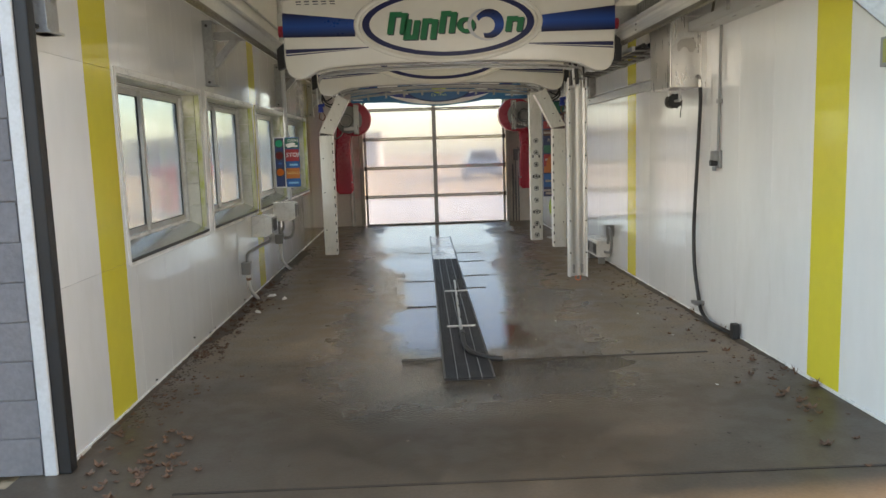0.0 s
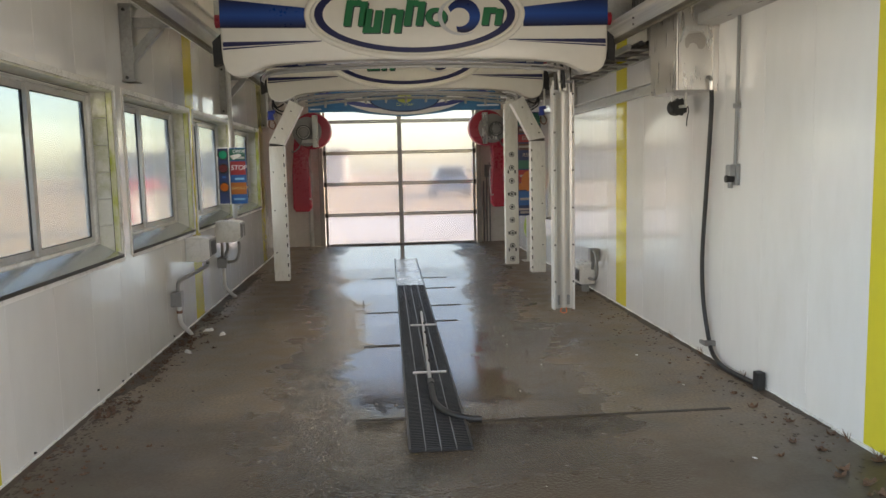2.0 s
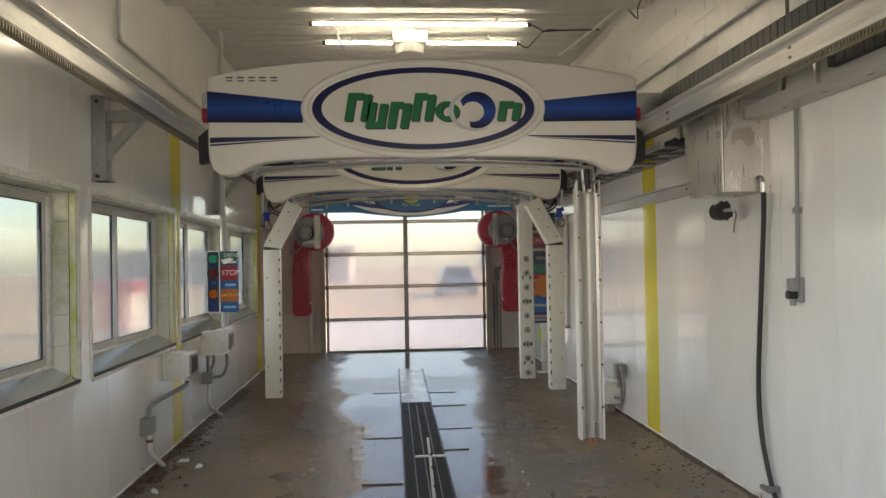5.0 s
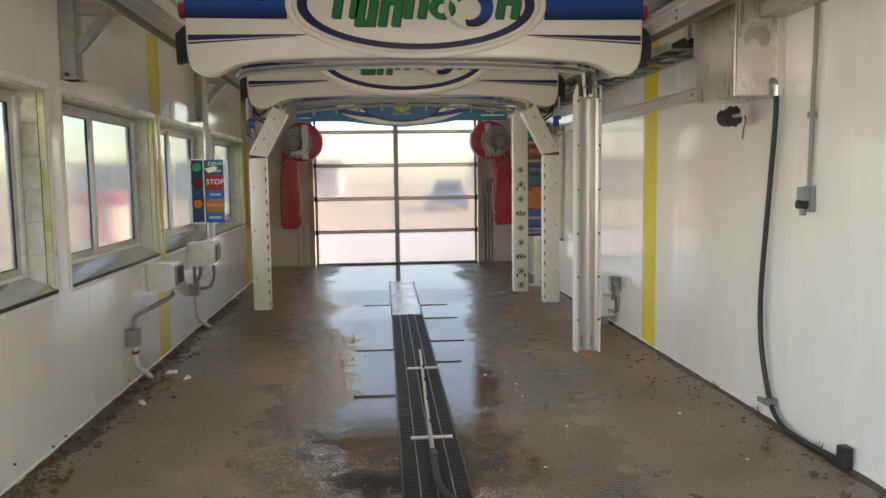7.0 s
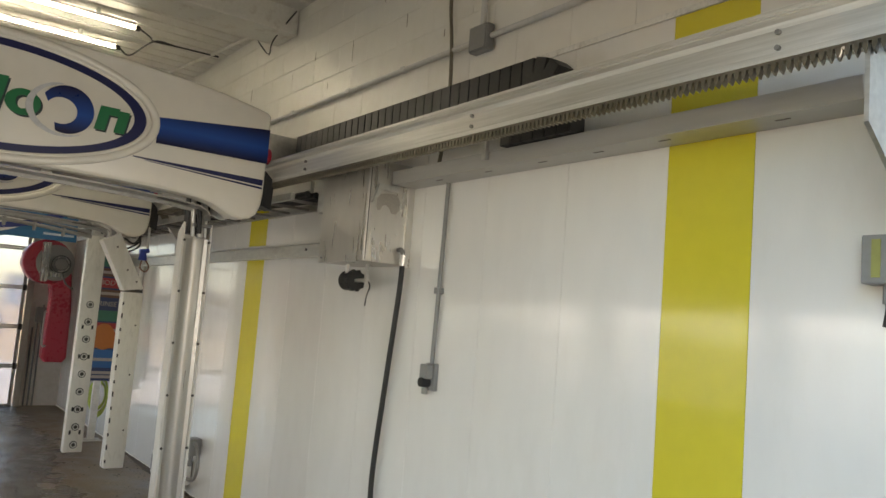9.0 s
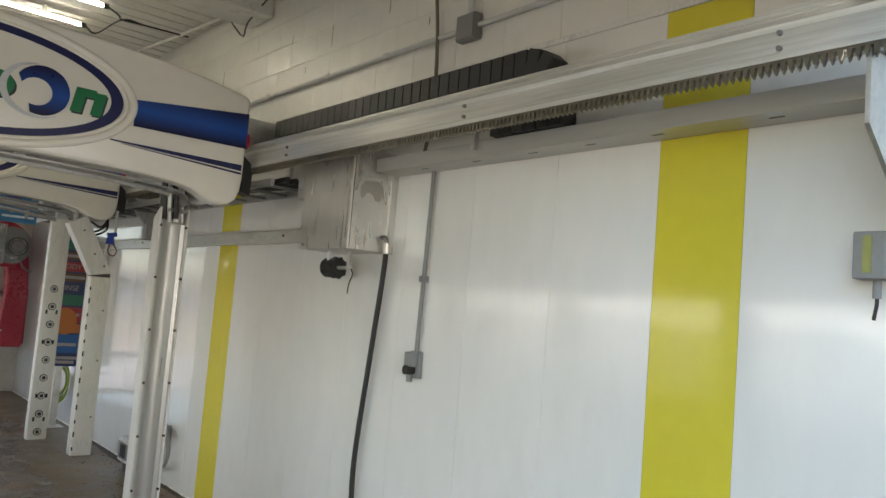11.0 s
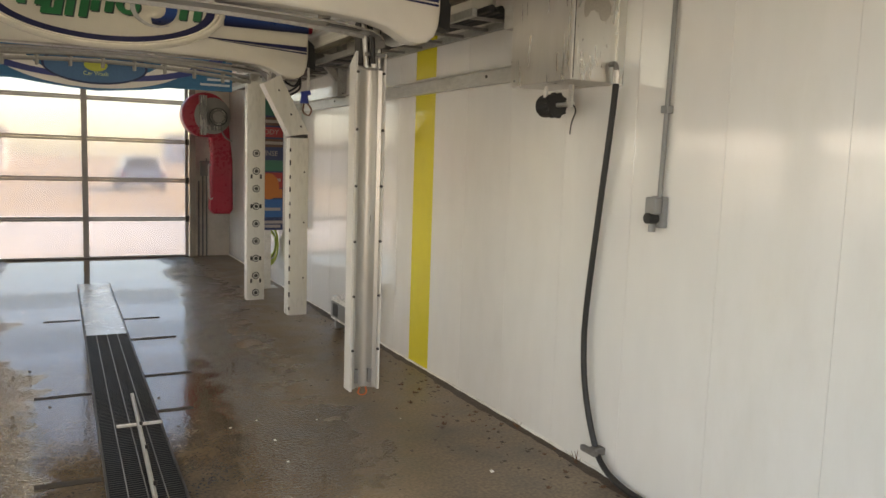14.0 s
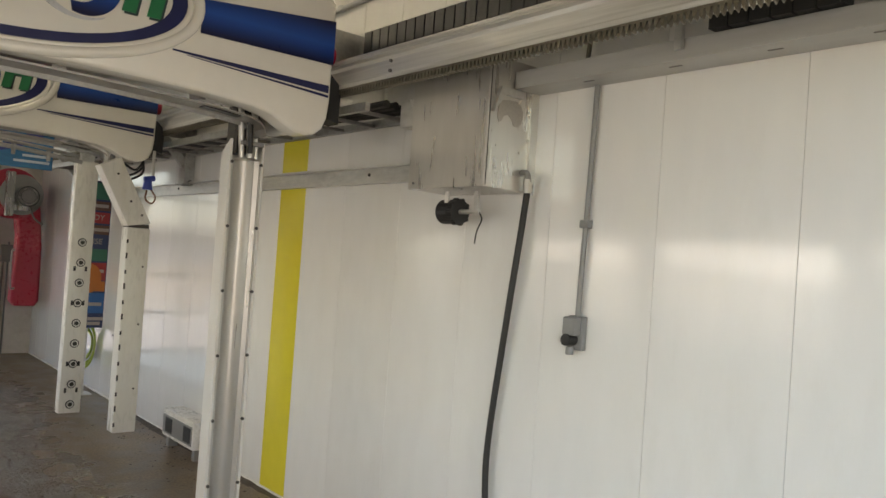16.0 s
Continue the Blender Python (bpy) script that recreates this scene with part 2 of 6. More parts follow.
REVEAL_PAINT = mat("mossy_reveal", (0.70, 0.69, 0.60), 0.45, vary=0.12, bump=0.25, bscale=60, dirt=(0.36, 0.38, 0.14), dirt_amount=0.75, dirt_from=0.46, scale=5, island=0.06)
GREY_BLOCK = mat("grey_block", (0.21, 0.20, 0.20), 0.85, vary=0.25, bump=0.6, bscale=50, island=0.12)
CEIL_PAINT = mat("ceiling_paint", (0.72, 0.70, 0.65), 0.5, vary=0.08, dirt=(0.45, 0.42, 0.34), dirt_amount=0.4, scale=3)
FARWALL = mat("far_wall_paint", (0.70, 0.65, 0.60), 0.35, vary=0.1, dirt=(0.42, 0.36, 0.28), dirt_amount=0.5, scale=3, bump=0.1)
SILL_METAL = mat("sill_sheet", (0.58, 0.60, 0.60), 0.16, metal=0.85, vary=0.12, scale=2.5, dirt=(0.3, 0.3, 0.27), dirt_amount=0.35, stretch=(1, 0.4, 1), rvary=0.05)
GALV = mat("galvanized_steel", (0.66, 0.66, 0.63), 0.40, metal=0.85, vary=0.2, scale=7, bump=0.05, stretch=(1, 0.3, 1), dirt=(0.34, 0.33, 0.30), dirt_amount=0.5)
STAINLESS = mat("brushed_stainless", (0.62, 0.60, 0.56), 0.3, metal=0.85, vary=0.10, scale=4, bump=0.008, bscale=90, stretch=(1, 1, 0.15), dirt=(0.50, 0.48, 0.44), dirt_amount=0.12)
ALU = mat("aluminium", (0.60, 0.59, 0.56), 0.36, metal=0.6, vary=0.15, scale=9, dirt=(0.33, 0.31, 0.26), dirt_amount=0.4)
DOOR_ALU = mat("door_aluminium", (0.36, 0.35, 0.35), 0.45, metal=0.5, vary=0.2, scale=9, dirt=(0.2, 0.18, 0.16), dirt_amount=0.4)
HOOD = mat("cream_gelcoat", (0.83, 0.80, 0.72), 0.22, vary=0.04, scale=2, coat=0.4, rvary=0.05)
NAVY = mat("navy_vinyl", (0.014, 0.018, 0.085), 0.3, vary=0.06, rvary=0.02)
GREEN = mat("green_vinyl", (0.012, 0.18, 0.07), 0.3, vary=0.05, rvary=0.02)
DKLINE = mat("dark_outline_vinyl", (0.03, 0.05, 0.05), 0.35)
SILVER = mat("silver_vinyl", (0.6, 0.61, 0.62), 0.3, vary=0.1)
ARM_WHITE = mat("white_arm_paint", (0.74, 0.73, 0.68), 0.3, vary=0.08, scale=6, dirt=(0.48, 0.44, 0.34), dirt_amount=0.35, stretch=(1, 1, 0.3))
BLACK = mat("black_rubber", (0.018, 0.018, 0.018), 0.5, vary=0.3, scale=12, bump=0.1)
DARKSTEEL = mat("dark_steel", (0.06, 0.058, 0.055), 0.45, metal=0.5, vary=0.3, scale=15, dirt=(0.11, 0.075, 0.045), dirt_amount=0.5)
GRATE = mat("grate_plastic", (0.016, 0.017, 0.019), 0.5, vary=0.3, scale=12)
RED = mat("red_housing", (0.46, 0.028, 0.055), 0.3, vary=0.08, scale=4, coat=0.2)
GREYBOX = mat("grey_box", (0.23, 0.23, 0.225), 0.45, vary=0.12, scale=9)
PVC = mat("pvc_pipe", (0.60, 0.60, 0.58), 0.4, vary=0.12, scale=9, dirt=(0.4, 0.37, 0.3), dirt_amount=0.4)
RUST = mat("rust", (0.16, 0.07, 0.035), 0.8, vary=0.4, scale=18, bump=0.3)
LEAF = mat("dead_leaf", (0.15, 0.078, 0.042), 0.75, vary=0.5, scale=20)
BROWN_LEAF = mat("sodden_leaf", (0.11, 0.058, 0.03), 0.5, vary=0.5, scale=20)
SOIL = mat("wet_silt", (0.075, 0.054, 0.037), 0.55, vary=0.5, scale=16, bump=0.5)
FLOOR = concrete_floor()
PANE = hazy("hazy_glass", (0.275, 0.308, 0.33), 0.11, 0.15)
POLY = hazy("frosted_polycarbonate", (0.365, 0.385, 0.435), 0.16, 0.18)


def blue_band():
    """Printed band that fades from dark navy at its edges to bright blue along the middle."""
    m = mat("blue_band_vinyl", (0.02, 0.06, 0.26), 0.28, vary=0.08, rvary=0.01)
    nt = m.node_tree
    p = nt.nodes["Principled BSDF"]
    tc = nt.nodes["Texture Coordinate"]
    sep = nt.nodes.new("ShaderNodeSeparateXYZ")
    nt.links.new(tc.outputs["Generated"], sep.inputs[0])
    ramp = nt.nodes.new("ShaderNodeValToRGB")
    e = ramp.color_ramp.elements
    e[0].position, e[0].color = 0.05, (0.006, 0.008, 0.045, 1)
    e[1].position, e[1].color = 0.95, (0.006, 0.008, 0.05, 1)
    mid = e.new(0.45)
    mid.color = (0.012, 0.078, 0.36, 1)
    nt.links.new(sep.outputs[2], ramp.inputs[0])
    nt.links.new(ramp.outputs[0], p.inputs["Base Color"])
    return m


BAND = blue_band()

# ---------------------------------------------------------------- mesh helpers


def box(bm, x0, x1, y0, y1, z0, z1, bev=0.0):
    r = bmesh.ops.create_cube(bm, size=1.0, matrix=Matrix.LocRotScale(((x0 + x1) / 2, (y0 + y1) / 2, (z0 + z1) / 2), None, (abs(x1 - x0), abs(y1 - y0), abs(z1 - z0))))
    if bev:
        edges = list({e for v in r["verts"] for e in v.link_edges})
        bmesh.ops.bevel(bm, geom=edges, offset=bev, segments=2, affect="EDGES", profile=0.6)
    return bm


def B(*a, bev=0.0):
    return box(bmesh.new(), *a, bev=bev)


def cyl(bm, a, b, r, seg=16, r2=None):
    a, b = Vector(a), Vector(b)
    d = b - a
    m = Matrix.Translation((a + b) / 2) @ d.to_track_quat("Z", "Y").to_matrix().to_4x4()
    bmesh.ops.create_cone(bm, cap_ends=True, segments=seg, radius1=r, radius2=r if r2 is None else r2, depth=d.length, matrix=m)
    return bm


def C(a, b, r, seg=16, r2=None):
    return cyl(bmesh.new(), a, b, r, seg, r2)


def tube(pts, r, seg=10, smooth=6):
    """A round hose or pipe through the points, with softened bends."""
    P = [Vector(p) for p in pts]
    path = [P[0]]
    for i in range(len(P) - 1):
        p0, p1, p2, p3 = P[max(i - 1, 0)], P[i], P[i + 1], P[min(i + 2, len(P) - 1)]
        for k in range(1, smooth + 1):
            t = k / smooth
            path.append(0.5 * ((2 * p1) + (p2 - p0) * t + (2 * p0 - 5 * p1 + 4 * p2 - p3) * t * t + (3 * p1 - p0 - 3 * p2 + p3) * t ** 3))
    bm = bmesh.new()
    rings = []
    for i, c in enumerate(path):
        d = (path[min(i + 1, len(path) - 1)] - path[max(i - 1, 0)]).normalized()
        u = d.orthogonal().normalized() if not rings else (last_u - d * last_u.dot(d)).normalized()
        last_u = u
        v = d.cross(u)
        rings.append([bm.verts.new(c + r * (math.cos(2 * math.pi * k / seg) * u + math.sin(2 * math.pi * k / seg) * v)) for k in range(seg)])
    for a, b in zip(rings, rings[1:]):
        for k in range(seg):
            bm.faces.new((a[k], a[(k + 1) % seg], b[(k + 1) % seg], b[k]))
    bm.faces.new(rings[0][::-1]), bm.faces.new(rings[-1])
    return bm


def prism(outline, y0, y1, bev=0.0, bm=None):
    """A sheet with an outline in x and z, from y0 to y1."""
    bm = bm or bmesh.new()
    a = [bm.verts.new((x, y0, z)) for x, z in outline]
    b = [bm.verts.new((x, y1, z)) for x, z in outline]
    n = len(a)
    f0 = bm.faces.new(a)
    bm.faces.new(b[::-1])
    for i in range(n):
        bm.faces.new((a[i], b[i], b[(i + 1) % n], a[(i + 1) % n]))
    bmesh.ops.recalc_face_normals(bm, faces=bm.faces)
    if bev:
        bmesh.ops.bevel(bm, geom=list(f0.edges), offset=bev, segments=3, affect="EDGES", profile=0.6)
    return bm


def ring(cx, cz, a0, b0, a1, b1, y0, y1, start=0, end=360, n=64, bm=None, shift=(0, 0)):
    """An oval band between two ovals, standing in x and z."""
    bm = bm or bmesh.new()
    full = end - start >= 360
    rows = []
    for k in range(n + (0 if full else 1)):
        t = radians(start + (end - start) * k / n)
        c, s = math.cos(t), math.sin(t)
        rows.append([bm.verts.new((cx + sx + a * c, y, cz + sz + b * s)) for a, b, y, sx, sz in ((a0, b0, y0, 0, 0), (a1, b1, y0, *shift), (a1, b1, y1, *shift), (a0, b0, y1, 0, 0))])
    pairs = list(zip(rows, rows[1:] + rows[:1])) if full else list(zip(rows, rows[1:]))
    for r, s in pairs:
        for i in range(4):
            bm.faces.new((r[i], r[(i + 1) % 4], s[(i + 1) % 4], s[i]))
    if not full:
        bm.faces.new(rows[0]), bm.faces.new(rows[-1])
    bmesh.ops.recalc_face_normals(bm, faces=bm.faces)
    return bm


def oval(cx, cz, a, b, n=48):
    return [(cx + a * math.cos(2 * math.pi * k / n), cz + b * math.sin(2 * math.pi * k / n)) for k in range(n)]


def mesh_of(name, bm, material, smooth=False):
    me = bpy.data.meshes.new(name)
    bm.to_mesh(me)
    bm.free()
    me.materials.append(material)
    if smooth:
        for f in me.polygons:
            f.use_smooth = True
        me.set_sharp_from_angle(angle=radians(38))
    return me


def thing(name, bm, material, label, category, group="", kind="", smooth=False):
    return tagged(new(name, mesh_of(name, bm, material, smooth)), label, category, group, kind)


def empty(name, label, category, group="", kind="", at=(0, 0, 0)):
    ob = tagged(new(name), label, category, group, kind)
    ob.location = at
    return ob


def part(name, bm, material, parent, label="", smooth=False):
    """One mesh under a thing or a part; its coordinates are the world's."""
    ob = new(name, mesh_of(name, bm, material, smooth))
    ob.parent = parent
    at, up = Vector(), parent
    while up:
        at += up.location
        up = up.parent
    ob.location = -at
    return tagged(ob, label)


def piece(name, me, parent, at):
    ob = new(name, me)
    ob.parent = parent
    ob.location = at
    return ob


def words(name, text, size, x, y, z, material, parent, shear=0.0, label=""):
    """Flat letters that face the entrance, on a thing's front."""
    cu = bpy.data.curves.new(name, "FONT")
    cu.body, cu.size, cu.extrude, cu.align_x, cu.align_y, cu.shear = text, size, 0.001, "CENTER", "CENTER", shear
    tmp = bpy.data.objects.new(name, cu)
    scene.collection.objects.link(tmp)
    me = bpy.data.meshes.new_from_object(tmp.evaluated_get(bpy.context.evaluated_depsgraph_get()))
    bpy.data.objects.remove(tmp)
    me.materials.clear()
    me.materials.append(material)
    me.transform(pose(x, y, z, 90))
    ob = new(name, me)
    ob.parent = parent
    ob.location = -parent.location
    return tagged(ob, label)


# ---------------------------------------------------------------- the bay
XL, XR, Y0, Y1, ZC, ZP = -1.86, 2.58, 3.95, 16.4, 4.22, 3.08
PT = 0.010                      # panel thickness
WINDOWS = [(5.06, 7.00), (7.22, 9.24), (9.42, 11.44), (11.64, 13.80)]
WZ0, WZ1 = 0.94, 2.13

ground = thing("ground", B(-120, 120, -120, 220, -0.40, -0.03), mat("asphalt_yard", (0.40, 0.29, 0.17), 0.75, vary=0.25, scale=1.5, bump=0.3), "sandy grey paved yard around the building", "ground", kind="structure")
floor = thing("floor", B(XL - 0.2, XR + 0.2, 3.7, Y1 + 0.2, -0.20, 0.0), FLOOR, "brown wet concrete floor with standing water", "floor", kind="structure")
apron = thing("pavement", B(-6, 7, -8, 3.7, -0.20, 0.0), FLOOR, "damp brown concrete apron before the entrance", "pavement", kind="structure")

wall_right = thing("wall_right", B(XR + PT, XR + 0.22, Y0 - 0.25, Y1 + 0.2, 0, ZC + 0.3), BLOCK_PAINT, "white wall clad with glossy panels", "wall", kind="structure")
lw = bmesh.new()
edges_y = [Y0 - 0.02] + [v for w in WINDOWS for v in w] + [Y1 + 0.2]
for i in range(0, len(edges_y), 2):
    box(lw, XL - 0.22, XL - PT, edges_y[i], edges_y[i + 1], 0, ZC + 0.3)
for a, b in WINDOWS:
    box(lw, XL - 0.22, XL - PT, a, b, 0, WZ0 - 0.012)
    box(lw, XL - 0.22, XL - PT, a, b, WZ1 + 0.012, ZC + 0.3)
wall_left = thing("wall_left", lw, BLOCK_PAINT, "white panelled wall with a row of windows", "wall", kind="structure")

DX0, DX1, DH = -1.02, 1.94, 3.0
fw = bmesh.new()
box(fw, XL - 0.2, DX0 - 0.05, Y1, Y1 + 0.2, 0, ZC + 0.3)
box(fw, DX1 + 0.05, XR + 0.2, Y1, Y1 + 0.2, 0, ZC + 0.3)
box(fw, DX0 - 0.05, DX1 + 0.05, Y1, Y1 + 0.2, DH, ZC + 0.3)
wall_far = thing("wall_far", fw, FARWALL, "stained pinkish white end wall round the exit door", "wall", kind="structure")

ew = bmesh.new()
box(ew, -6.0, XL - 0.072, Y0 - 0.10, Y0 - 0.022, 0, ZC + 0.3)
box(ew, -6.0, XL - 0.23, Y0 - 0.022, Y0 + 0.2, 0, ZC + 0.3)
box(ew, XR + 0.22, 7.0, Y0 - 0.25, Y0 - 0.03, 0, ZC + 0.3)
box(ew, XL - 0.13, XR + 0.22, Y0 - 0.25, Y0 - 0.03, 3.1, ZC + 0.3)
wall_entrance = thing("wall_entrance", ew, GREY_BLOCK, "grey concrete block front wall with a wide opening", "wall", kind="structure")

cb = bmesh.new()
box(cb, XL - 0.2, XR + 0.2, Y0 - 0.25, Y1 + 0.2, ZC + 0.010, ZC + 0.3)
y = Y0
while y < Y1 - 0.1:
    box(cb, XL - 0.01, XR + 0.02, y, y + 0.175, ZC, ZC + 0.02, bev=0.004)
    y += 0.2
ceiling = thing("ceiling", cb, CEIL_PAINT, "white painted ribbed deck ceiling", "ceiling", kind="structure")
thing("ceiling_beam", B(XL, XR, 8.72, 9.10, 4.0, ZC + 0.02, bev=0.012), mat("worn_beam_paint", (0.72, 0.71, 0.66), 0.45, vary=0.1, dirt=(0.3, 0.2, 0.12), dirt_amount=0.5, scale=7), "white painted cross beam with flaking edge", "beam", kind="structure")

thing("trim", B(XL, XL + 0.012, Y0, Y1, 0, 0.020, bev=0.003), TRIM_WHITE, "white base trim along the panelled wall", "trim", kind="structure")
thing("trim", B(XR - 0.012, XR, Y0, Y1, 0, 0.020, bev=0.003), TRIM_WHITE, "white base trim along the panelled wall", "trim", kind="structure")

# door jamb at the entrance
jamb = empty("door_jamb", "white steel jamb with black rubber seal", "jamb", kind="structure", at=(XL - 0.1, Y0 - 0.02, 0))
part("frame", B(XL - 0.070, XL - 0.008, Y0 - 0.115, Y0 - 0.022, 0, 3.3, bev=0.006), PVC, jamb, "worn white jamb edge")
part("seal", B(XL - 0.008, XL + 0.058, Y0 - 0.10, Y0 - 0.022, 0, 3.3, bev=0.008), BLACK, jamb, "black rubber seal")


# ---------------------------------------------------------------- windows
def window(i, a, b):
    w = empty(f"window_{i}", "sliding window with white weathered frame", "window", kind="structure", at=(XL - 0.2, (a + b) / 2, WZ0))
    xg = XL - 0.20
    z0, z1 = WZ0 + 0.10, WZ1 - 0.04
    fr = bmesh.new()
    box(fr, xg - 0.03, xg + 0.045, a, a + 0.05, z0 - 0.05, WZ1)
    box(fr, xg - 0.03, xg + 0.045, b - 0.05, b, z0 - 0.05, WZ1)
    box(fr, xg - 0.03, xg + 0.045, a + 0.05, b - 0.05, z1, WZ1)
    box(fr, xg - 0.03, xg + 0.045, a + 0.05, b - 0.05, z0 - 0.05, z0)
    part("window_frame", fr, TRIM_WHITE, w)
    ln, rd = bmesh.new(), bmesh.new()
    for sgn, e in ((1, a), (-1, b)):
        box(ln, xg + 0.0455, xg + 0.048, min(e + sgn * 0.0165, e + sgn * 0.021), max(e + sgn * 0.0165, e + sgn * 0.021), z0 - 0.01, z1 + 0.02)
        box(rd, xg + 0.0455, xg + 0.056, min(e + sgn * 0.036, e + sgn * 0.046), max(e + sgn * 0.036, e + sgn * 0.046), z0 - 0.01, z1 + 0.02)
    box(ln, xg + 0.0455, xg + 0.048, a + 0.05, b - 0.05, z1 + 0.022, z1 + 0.026)
    box(rd, xg + 0.0455, xg + 0.056, a + 0.05, b - 0.05, z1 + 0.002, z1 + 0.012)
    part("frame_joint", ln, DARKSTEEL, w, "dark dirty frame joint")
    part("frame_ridge", rd, ALU, w, "raised aluminium ridge")
    m = (a + b) / 2
    for k, (p, q, dx) in enumerate(((a + 0.05, m + 0.03, -0.012), (m - 0.03, b - 0.05, 0.014))):
        s = bmesh.new()
        for u, v, lo, hi in ((p, p + 0.05, z0, z1), (q - 0.05, q, z0, z1), (p + 0.05, q - 0.05, z0, z0 + 0.04), (p + 0.05, q - 0.05, z1 - 0.04, z1)):
            box(s, xg + dx - 0.012, xg + dx + 0.012, u, v, lo, hi)
        sash = part("sash", s, ALU, w)
        gk = bmesh.new()
        for u, v, lo, hi in ((p + 0.05, p + 0.056, z0 + 0.04, z1 - 0.04), (q - 0.056, q - 0.05, z0 + 0.04, z1 - 0.04), (p + 0.056, q - 0.056, z0 + 0.04, z0 + 0.046), (p + 0.056, q - 0.056, z1 - 0.046, z1 - 0.04)):
            box(gk, xg + dx - 0.010, xg + dx + 0.010, u, v, lo, hi)
        part("gasket", gk, BLACK, sash, "dark rubber gasket")
        g = part("pane", B(xg + dx - 0.003, xg + dx + 0.003, p + 0.0565, q - 0.0565, z0 + 0.0465, z1 - 0.0465), PANE, sash, "hazy water-spotted glass")
        g.visible_shadow = False
    sl = bmesh.new()
    n0 = [(xg + 0.045, z0 - 0.02), (XL + 0.006, WZ0 - 0.002), (XL + 0.006, WZ0 - 0.022), (xg + 0.045, z0 - 0.05)]
    vs = [[sl.verts.new((x, yy, z)) for x, z in n0] for yy in (a + 0.004, b - 0.004)]
    sl.faces.new(vs[0]), sl.faces.new(vs[1][::-1])
    for k in range(4):
        sl.faces.new((vs[0][k], vs[1][k], vs[1][(k + 1) % 4], vs[0][(k + 1) % 4]))
    bmesh.ops.recalc_face_normals(sl, faces=sl.faces)
    part("window_sill", sl, SILL_METAL, w, "sloped grey sheet metal sill")
    tr = bmesh.new()
    box(tr, XL - 0.004, XL + 0.008, a - 0.035, a, WZ0 - 0.03, WZ1 + 0.04)
    box(tr, XL - 0.004, XL + 0.008, b, b + 0.035, WZ0 - 0.03, WZ1 + 0.04)
    box(tr, XL - 0.004, XL + 0.010, a, b, WZ1, WZ1 + 0.04)
    box(tr, XL - 0.004, XL + 0.010, a, b, WZ0 - 0.05, WZ0 - 0.024)
    part("casing", tr, TRIM_WHITE, w)
    # painted blocks of the reveal
    h = (WZ1 - WZ0 - 0.02) / 6
    for yy in (a + 0.004, b - 0.004):
        for k in range(6):
            sgn = 1 if yy < m else -1
            part("block", B(xg + 0.046, XL - 0.048, min(yy, yy + sgn * 0.012), max(yy, yy + sgn * 0.012), WZ0 + 0.02 + k * h + 0.003, WZ0 + 0.02 + (k + 1) * h - 0.003, bev=0.003), REVEAL_PAINT, w)
        q0, q1 = (yy, yy + 0.014) if yy < m else (yy - 0.014, yy)
        part("corner_strip", B(XL - 0.045, XL - 0.005, q0, q1, WZ0 + 0.02, WZ1 - 0.013, bev=0.003), MOSS, w, "green stained corner strip")
        part("crack", B(XL - 0.0478, XL - 0.0452, q0, q1 - 0.003 if yy < m else q1, WZ0 + 0.02, WZ1 - 0.013), DARKSTEEL, w, "dark crack")
    part("sill_edge", B(XL + 0.0065, XL + 0.012, a + 0.004, b - 0.004, WZ0 - 0.022, WZ0 + 0.001), DARKSTEEL, w, "dirty dark sill edge")
    part("lintel", B(xg + 0.046, XL - 0.005, a, b, WZ1 - 0.012, WZ1, bev=0.003), REVEAL_PAINT, w)


for i, (a, b) in enumerate(WINDOWS):
    window(i + 1, a, b)


# ---------------------------------------------------------------- exit door
TRACK = mat("stained_track", (0.42, 0.39, 0.35), 0.5, metal=0.4, vary=0.3, scale=8)


def exit_door():
    d = empty("door_exit", "closed sectional overhead door with frosted panes", "door", kind="structure", at=(0.46, Y1, 0))
    n, h = 5, DH / 5
    xm = (DX0 + DX1) / 2
    for k in range(n):
        z0, z1 = k * h, (k + 1) * h
        s = bmesh.new()
        t = 0.05
        box(s, DX0, DX1, Y1 - 0.06, Y1 - 0.012, z0 + 0.002, z0 + t * 0.62)
        box(s, DX0, DX1, Y1 - 0.06, Y1 - 0.012, z1 - t * 0.62, z1 - 0.002)
        for x, w in ((DX0, 0.05), (xm - 0.04, 0.08), (DX1 - 0.05, 0.05)):
            box(s, x, x + w, Y1 - 0.062, Y1 - 0.010, z0 + t * 0.62, z1 - t * 0.62)
        sec = part("section", s, DOOR_ALU, d)
        for x0, x1 in ((DX0 + 0.05, xm - 0.04), (xm + 0.04, DX1 - 0.05)):
            g = part("pane", B(x0, x1, Y1 - 0.039, Y1 - 0.033, z0 + t * 0.62, z1 - t * 0.62), POLY, sec, "frosted polycarbonate pane")
            g.visible_shadow = False
        for x in (DX0 + 0.02, xm, DX1 - 0.02):
            part("hinge", B(x - 0.03, x + 0.03, Y1 - 0.075, Y1 - 0.0625, z1 - 0.045, z1 + 0.045, bev=0.004), DARKSTEEL if x != xm else DOOR_ALU, sec)
    for x0, x1 in ((DX0 - 0.10, DX0 - 0.012), (DX1 + 0.012, DX1 + 0.10)):
        tr = bmesh.new()
        box(tr, x0, x1, Y1 - 0.09, Y1 - 0.08, 0, 3.2)
        box(tr, x0, x0 + 0.012, Y1 - 0.08, Y1, 0, 3.2)
        box(tr, x1 - 0.012, x1, Y1 - 0.08, Y1, 0, 3.2)
        part("track", tr, TRACK, d, "stained steel door track")
    part("bottom_seal", B(DX0, DX1, Y1 - 0.07, Y1 - 0.005, 0.0005, 0.012), BLACK, d)


exit_door()

